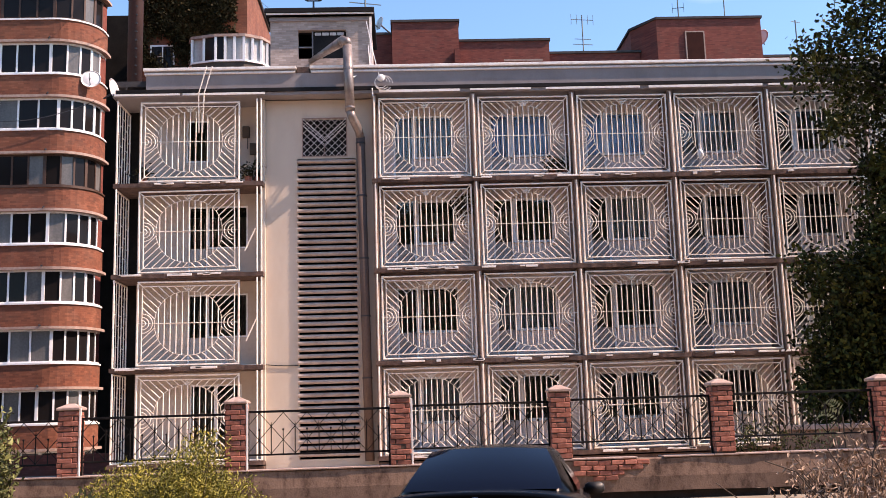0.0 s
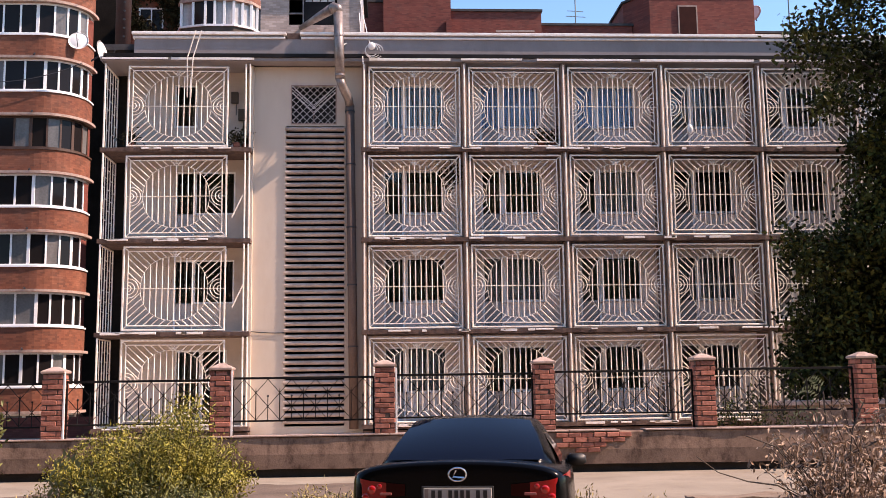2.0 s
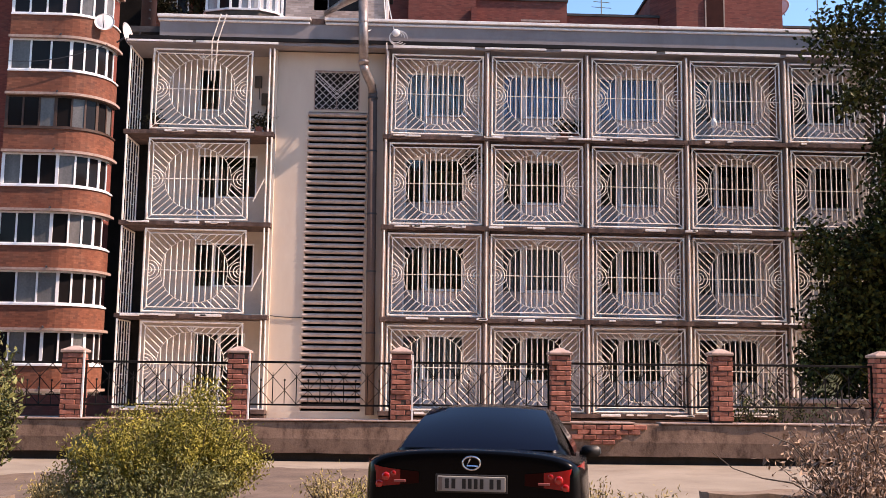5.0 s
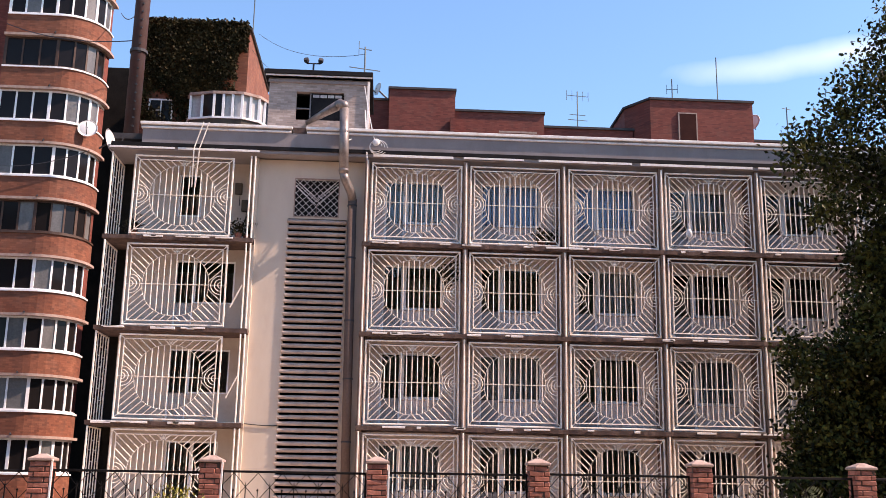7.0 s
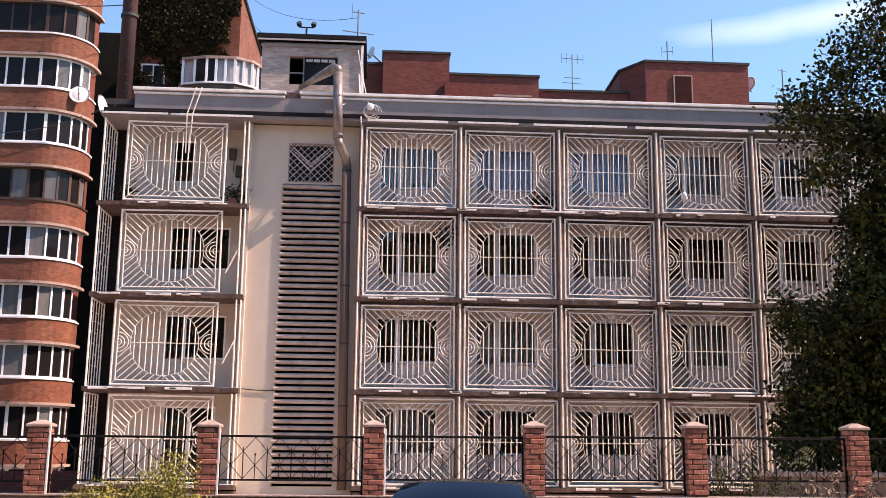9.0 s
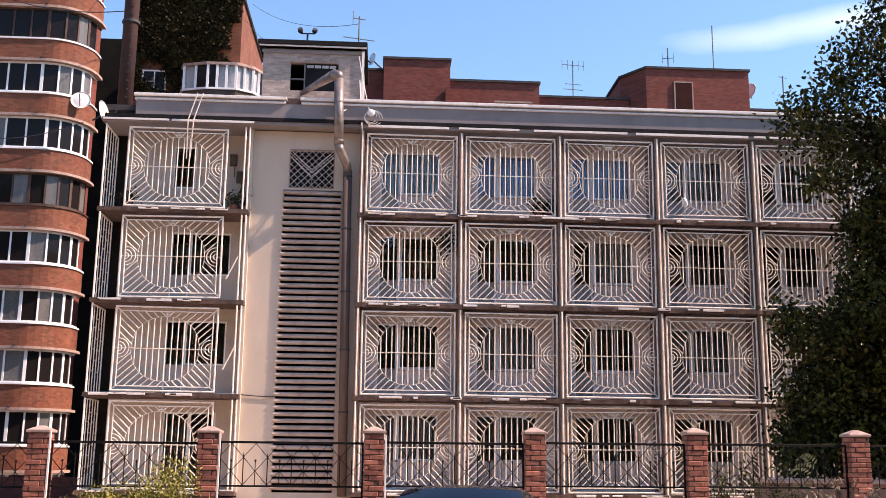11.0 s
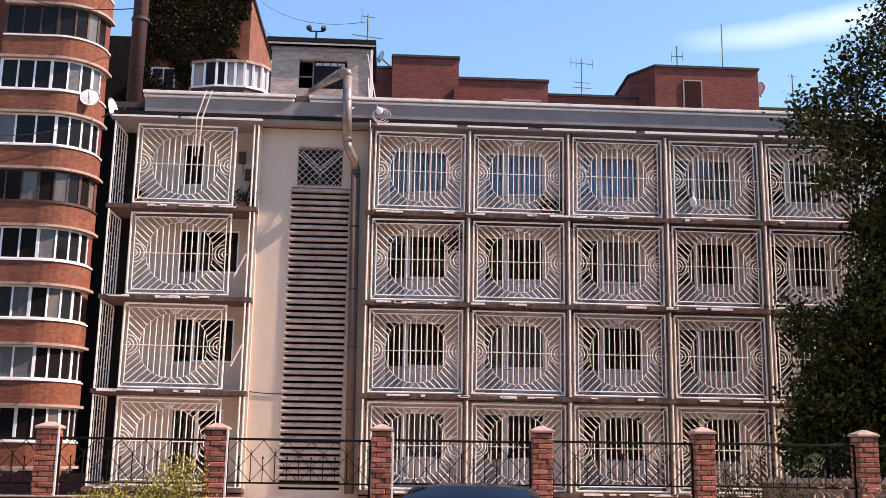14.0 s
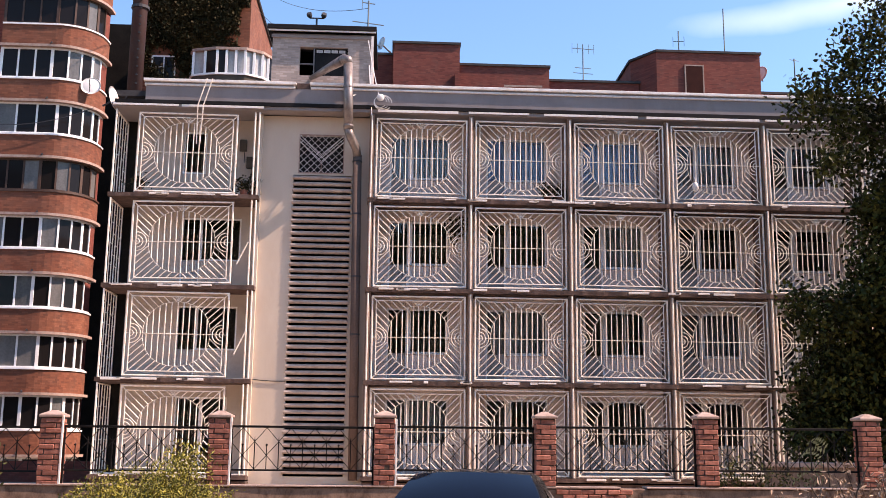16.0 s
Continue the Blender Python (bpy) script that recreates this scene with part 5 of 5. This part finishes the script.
def shrub(name, label, stems, leaves, size, aspect, mat, seed, height, width, centre, category="bush", stem_mat=None, lean=(0, 0), depth=0.8, from_low=0.15, droop=-0.6, tuft=None):
    """Stems that fan out from the ground, with leaves along them."""
    g = random.Random(seed)
    b = thing(name, label, category, at=(*centre, 0))
    pts, bm = [], bmesh.new()
    for i in range(stems):
        a, q = g.uniform(0, 2 * math.pi), math.sqrt(g.uniform(0, 1))
        dx, dy = width * q * math.cos(a), depth * q * math.sin(a)
        h = height * (1 - 0.42 * q * q) * g.uniform(0.72, 1.05)
        if tuft and g.random() < 0.06:
            dx, h = tuft[0] + g.uniform(-0.2, 0.2), tuft[1] * g.uniform(0.9, 1.05)
        base = Vector((dx * 0.3, dy * 0.3, 0))
        mid = Vector((dx * 0.8, dy * 0.8, h * 0.55))
        tip = Vector((dx + lean[0], dy + lean[1], h))
        path = [base, base.lerp(mid, 0.5) + Vector((0, 0, 0.05)), mid, mid.lerp(tip, 0.55), tip]
        if i % 3 == 0:
            rod(bm, path, [0.012, 0.01, 0.007, 0.005, 0.003], 3)
        for _ in range(leaves):
            t = g.uniform(from_low, 1.0)
            u = t * 4
            k = min(3, int(u))
            p = path[k].lerp(path[k + 1], u - k)
            pts.append((p.x + g.gauss(0, 0.05), p.y + g.gauss(0, 0.05), max(0.02, p.z + g.gauss(0, 0.05))))
    part("stem_tangle", bm, stem_mat or M_BARK, b)["kind"] = "stuff"
    lv = new("leaves", leaf_mesh("leaves", pts, size, aspect, mat, seed, droop))
    lv.parent = b
    lv["kind"] = "stuff"
    return b


shrub("bush", "yellow-green feathery bush at the roadside", 380, 125, 0.05, 0.38, M_LEAF_BUSH, 11, 1.36, 1.22, (-2.82, 12.4), tuft=(0.4, 1.56), depth=0.9)
shrub("bush", "grey-green leafy seedling at the foot of the bush", 130, 60, 0.055, 0.42, M_LEAF_MID, 12, 0.8, 0.95, (-2.75, 11.6), depth=0.5)
shrub("bush", "low yellowing weeds beside the bush", 110, 40, 0.055, 0.32, M_GRASS, 13, 0.6, 0.55, (-3.85, 12.2), depth=0.5)
shrub("bush", "dark green leafy shrub at the edge of the lane", 60, 30, 0.12, 0.45, M_LEAF_MID, 14, 2.3, 0.4, (-6.55, 16.6), depth=0.6)
shrub("bush", "green shrubs growing behind the iron fence", 90, 16, 0.1, 0.4, M_LEAF, 15, 1.7, 1.3, (8.3, 23.2), depth=0.6)
shrub("bush", "dry tan-leaved bush with bare twigs", 100, 30, 0.095, 0.3, M_LEAF_DRY, 16, 1.5, 1.15, (5.7, 12.2), lean=(-0.2, 0), depth=0.7, droop=0.8)
shrub("bush", "low dry tan bush", 50, 18, 0.085, 0.3, M_LEAF_DRY, 17, 0.8, 0.7, (5.2, 11.9), depth=0.5, droop=0.8)
shrub("weeds", "thin yellow weeds beside the car", 46, 12, 0.06, 0.3, M_GRASS, 18, 0.55, 0.35, (2.25, 11.8), "weeds", depth=0.4)
shrub("weeds", "thin yellow weeds beside the car", 46, 12, 0.06, 0.3, M_GRASS, 19, 0.42, 0.4, (2.95, 12.0), "weeds", depth=0.4)
shrub("weeds", "thin green and yellow weeds at the kerb", 70, 14, 0.06, 0.3, M_GRASS, 20, 0.5, 0.55, (-0.85, 13.2), "weeds", depth=0.4)
shrub("weeds", "thin green and yellow weeds at the kerb", 40, 14, 0.06, 0.3, M_LEAF_BUSH, 21, 0.45, 0.3, (-0.3, 12.2), "weeds", depth=0.4)

# bare forked branches of the dry bush
twigs = thing("dry_branch", "bare forked branch reaching out of the dry bush", "branch", at=(0, 0, 0))
for p, r in (([(5.0, 12.0, 0.0), (4.95, 12.0, 0.35), (5.15, 12.0, 0.62), (5.45, 12.0, 0.85), (5.8, 12.0, 1.0)], 0.028), ([(4.9, 12.0, 0.3), (4.55, 12.0, 0.5), (4.2, 12.0, 0.55), (3.85, 12.0, 0.66), (3.6, 12.0, 0.85)], 0.012),
             ([(4.95, 12.0, 0.35), (4.75, 12.0, 0.7), (4.55, 12.0, 0.95), (4.2, 12.0, 1.08)], 0.014), ([(5.15, 12.0, 0.62), (5.1, 12.0, 0.95), (4.95, 12.0, 1.2)], 0.012), ([(5.45, 12.0, 0.85), (5.5, 12.0, 1.15), (5.65, 12.0, 1.45)], 0.012)):
    part("twig", one_rod(p, [r * (1 - 0.15 * i) for i in range(len(p))], 6), M_BARK, twigs)

# feathery fronds by the end pillar
fr = thing("sumac_sapling", "sapling with pale green feathered fronds beside the pillar", "plant", at=(9.0, 20.9, 0.0))
part("stem", one_rod([(0, 0, 0), (0.02, 0, 0.8), (0, 0, 1.5)], [0.03, 0.025, 0.015], 6), M_BARK, fr)
for i, (a, tilt, z) in enumerate(((150, 35, 1.4), (165, 10, 1.2), (200, 55, 1.5), (160, -10, 1.05))):
    bm = bmesh.new()
    ax = Vector((math.cos(radians(a)) * math.cos(radians(tilt)), 0.3 * math.sin(radians(a)), math.sin(radians(tilt))))
    for k in range(9):
        c = Vector((0, 0, z)) + ax * (0.12 + 0.075 * k) - Vector((0, 0, 0.006 * k * k))
        for s in (1, -1):
            dv = (Vector((-ax.z, 0, ax.x)) * s + ax * 0.35).normalized()
            L = 0.15 * (1 - 0.06 * k)
            q = [bm.verts.new(v) for v in (c, c + dv * L * 0.5 + ax * 0.022, c + dv * L, c + dv * L * 0.5 - ax * 0.022)]
            bm.faces.new(q)
    part("frond", bm, M_LEAF_GREY, fr)["kind"] = "stuff"

def frond_plant(at, fronds, label):
    f = thing("frond_plant", label, "plant", "plants with feathered leaves", at=at)
    for a, tilt, z, k1 in fronds:
        bm = bmesh.new()
        ax = Vector((math.cos(radians(a)) * math.cos(radians(tilt)), 0.3 * math.sin(radians(a)), math.sin(radians(tilt))))
        rod(bm, [(0, 0, 0), Vector((0, 0, z * 0.7)), Vector((0, 0, z)) + ax * 0.1, Vector((0, 0, z)) + ax * (0.1 + 0.06 * k1)], [0.008, 0.007, 0.005, 0.002], 3)
        for k in range(k1):
            c = Vector((0, 0, z)) + ax * (0.1 + 0.06 * k)
            for s in (1, -1):
                dv = (Vector((-ax.z, 0.2, ax.x)) * s + ax * 0.4).normalized()
                q = [bm.verts.new(v) for v in (c, c + dv * 0.05 + ax * 0.022, c + dv * 0.11, c + dv * 0.05 - ax * 0.022)]
                bm.faces.new(q)
        part("frond", bm, M_LEAF_GREY, f)["kind"] = "stuff"
    return f


frond_plant((-3.45, 11.9, 0.0), ((170, 20, 0.72, 5), (150, 50, 0.7, 4), (195, 5, 0.6, 5), (185, 35, 0.8, 4)), "seedling with pale feathered leaves beside the bush")


def pot_plant(x, y, z, seed, label="small dark potted plant on the loggia floor"):
    p = thing("potted_plant", label, "plant", "potted plants in the loggias", at=(x, y, z))
    part("pot", one_rod([(0, 0, 0), (0, 0, 0.02), (0, 0, 0.2), (0, 0, 0.24)], [0.08, 0.09, 0.13, 0.14], 10), M_BRICK, p)
    g2 = random.Random(seed)
    pts = [(g2.gauss(0, 0.16), g2.gauss(0, 0.1), 0.42 + g2.gauss(0, 0.14)) for _ in range(150)]
    lv = new("leaves", leaf_mesh("leaves", pts, 0.14, 0.4, M_IVY, seed))
    lv.parent = p
    lv["kind"] = "stuff"
    return p


pot_plant(-8.45, Y0 + 0.25, LEVELS[3] + 0.1, 1)
pot_plant(-5.0, Y0 + 0.3, LEVELS[3] + 0.1, 2)
pot_plant(-4.75, Y0 + 0.5, LEVELS[3] + 0.1, 3)
pot_plant(C0 + W * 1.78, Y0 + 0.2, LEVELS[3] + 0.1, 4)
pot_plant(C0 + W * 1.9, Y0 + 0.25, LEVELS[3] + 0.1, 5)
for x, z in ((-5.2, 11.55), (-4.95, 10.95)):
    b = thing("meter_box", "small dark metal box on the loggia wall", "box", "boxes on the loggia wall", at=(x, BACK, z))
    part("case", boxes((-0.12, 0.12, -0.14, -0.002, -0.2, 0.2), bevel=0.015), M_IVYBASE, b)
    part("pipe", one_rod([(0.05, -0.06, -0.2), (0.05, -0.06, -0.6)], 0.015, 6), M_CABLE, b)
hp = thing("hanging_plant", "dark trailing plant hung from the loggia ceiling", "plant", at=(C0 + W * 0.86, Y0 + 0.35, LEVELS[2] + 2.2))
part("cord", one_rod([(0, 0, 0.1), (0, 0, 0.76)], 0.01, 4), M_CABLE, hp)
part("pot", one_rod([(0, 0, -0.1), (0, 0, -0.08), (0, 0, 0.08), (0, 0, 0.1)], [0.07, 0.09, 0.13, 0.14], 10), M_BLACK, hp)
gh = random.Random(8)
hl = new("leaves", leaf_mesh("leaves", [(gh.gauss(0, 0.2), gh.gauss(0, 0.12), gh.gauss(0.02, 0.22)) for _ in range(260)], 0.15, 0.4, M_IVY, 8))
hl.parent = hp
hl["kind"] = "stuff"
bag = thing("hanging_bag", "small white plastic bag hung on a grille bar", "bag", at=(C0 + W * 3.27, Y0 - 0.08, 10.15))
bm = bmesh.new()
bmesh.ops.create_uvsphere(bm, u_segments=12, v_segments=8, radius=0.14, matrix=Matrix.Diagonal((0.75, 0.45, 1.25, 1)))
for v in bm.verts:
    v.co += Vector((noise.noise(v.co * 9), noise.noise(v.co * 9 + Vector((4, 0, 0))), 0)) * 0.03
part("body", bm, M_DISH, bag, "", True)
part("handle", one_rod([(0, 0, 0.16), (0.01, 0.02, 0.3), (0, 0.06, 0.36)], 0.012, 4), M_DISH, bag)

# ivy hanging over the front of the brick house
g = np.random.default_rng(9)
n = 34000
ix = g.uniform(-13.05, -7.65, n)
iz = 25.2 - 5.6 * g.uniform(0, 1, n) ** 1.15
keep = np.sin(ix * 2.3 + 1.2 * np.sin(iz * 1.9)) + np.sin(iz * 2.6 + ix) + 0.9 * (iz - 20.7) + g.normal(0, 0.7, n) > -0.2
keep &= (ix < -8.15) | (iz > 23.6)
ix, iz = ix[keep], iz[keep]
iy = 49.9 - 0.35 * g.uniform(0, 1, len(ix)) * np.clip((iz - 20) / 3, 0.3, 1)
ivy = tagged(new("ivy", leaf_mesh("ivy", np.stack([ix, iy, iz], 1), 0.17, 0.7, M_IVY, 9, 0.8)), "dark ivy hanging over the brick house end", "ivy", kind="stuff")
ivy.matrix_basis = HOUSE_FAR

# ---- kerb stones and rubble ----
def stone(x, y, w, d, h, turn, seed, label="broken concrete kerb stone lying at the lane", cat="kerb stone"):
    bm = boxes((-w / 2, w / 2, -d / 2, d / 2, -0.03, h))
    bmesh.ops.subdivide_edges(bm, edges=bm.edges, cuts=4, use_grid_fill=True)
    for v in bm.verts:
        v.co += Vector((noise.noise(v.co * 3 + Vector((seed, 0, 0))), noise.noise(v.co * 3 + Vector((0, seed, 0))), noise.noise(v.co * 3 + Vector((0, 0, seed))))) * 0.045
    ob = tagged(part("kerb_stone", bm, M_KERB), label, cat, "kerb stones along the lane")
    ob.matrix_basis = pose(x, y, 0, 0, 0, turn)
    return ob


stone(4.75, 13.2, 1.8, 0.5, 0.26, 2, 3)
stone(2.75, 13.0, 0.7, 0.4, 0.14, -8, 7)
stone(-0.75, 12.6, 0.55, 0.4, 0.16, 12, 5)
stone(-5.4, 13.4, 0.8, 0.4, 0.1, -6, 9)
stone(6.9, 13.1, 1.4, 0.45, 0.2, 4, 11)
garden = thing("wall_garden", "low brown garden wall with a pale coping under the tree", "wall", kind="structure")
part("wall_body", boxes((9.35, 13.5, 25.2, 25.5, 0, 1.12)), M_LOWWALL, garden)
part("coping", boxes((9.25, 13.6, 25.12, 25.58, 1.12, 1.24), bevel=0.015), M_CAP, garden)

# ---- unseen trees behind the camera, added to darken window reflections ----
belt = thing("tree_row", "unseen row of trees added to darken window reflections", "trees", kind="stuff")
gb = random.Random(4)
blobs = []
for i in range(26):
    x = -62 + 5 * i
    for _ in range(11):
        blobs.append((x + gb.uniform(-3, 3), -27 + gb.uniform(-2, 2), gb.uniform(2, 33 if x < -8 else 19), gb.uniform(2.8, 4.2)))
blobs += [(-32 + 3.4 * i + gb.uniform(-1, 1), -26 + gb.uniform(-1, 1), 2.5 + 3.3 * j, 2.9) for i in range(26) for j in range(6)]
bm = bmesh.new()
for x, y, z, r in blobs:
    bmesh.ops.create_icosphere(bm, subdivisions=2, radius=r, matrix=Matrix.Translation((x, y, z)))
for v in bm.verts:
    v.co += Vector((noise.noise(v.co * 0.9), noise.noise(v.co * 0.9 + Vector((9, 0, 0))), noise.noise(v.co * 0.9 + Vector((0, 9, 0))))) * 0.9
part("foliage", bm, M_LEAF, belt)
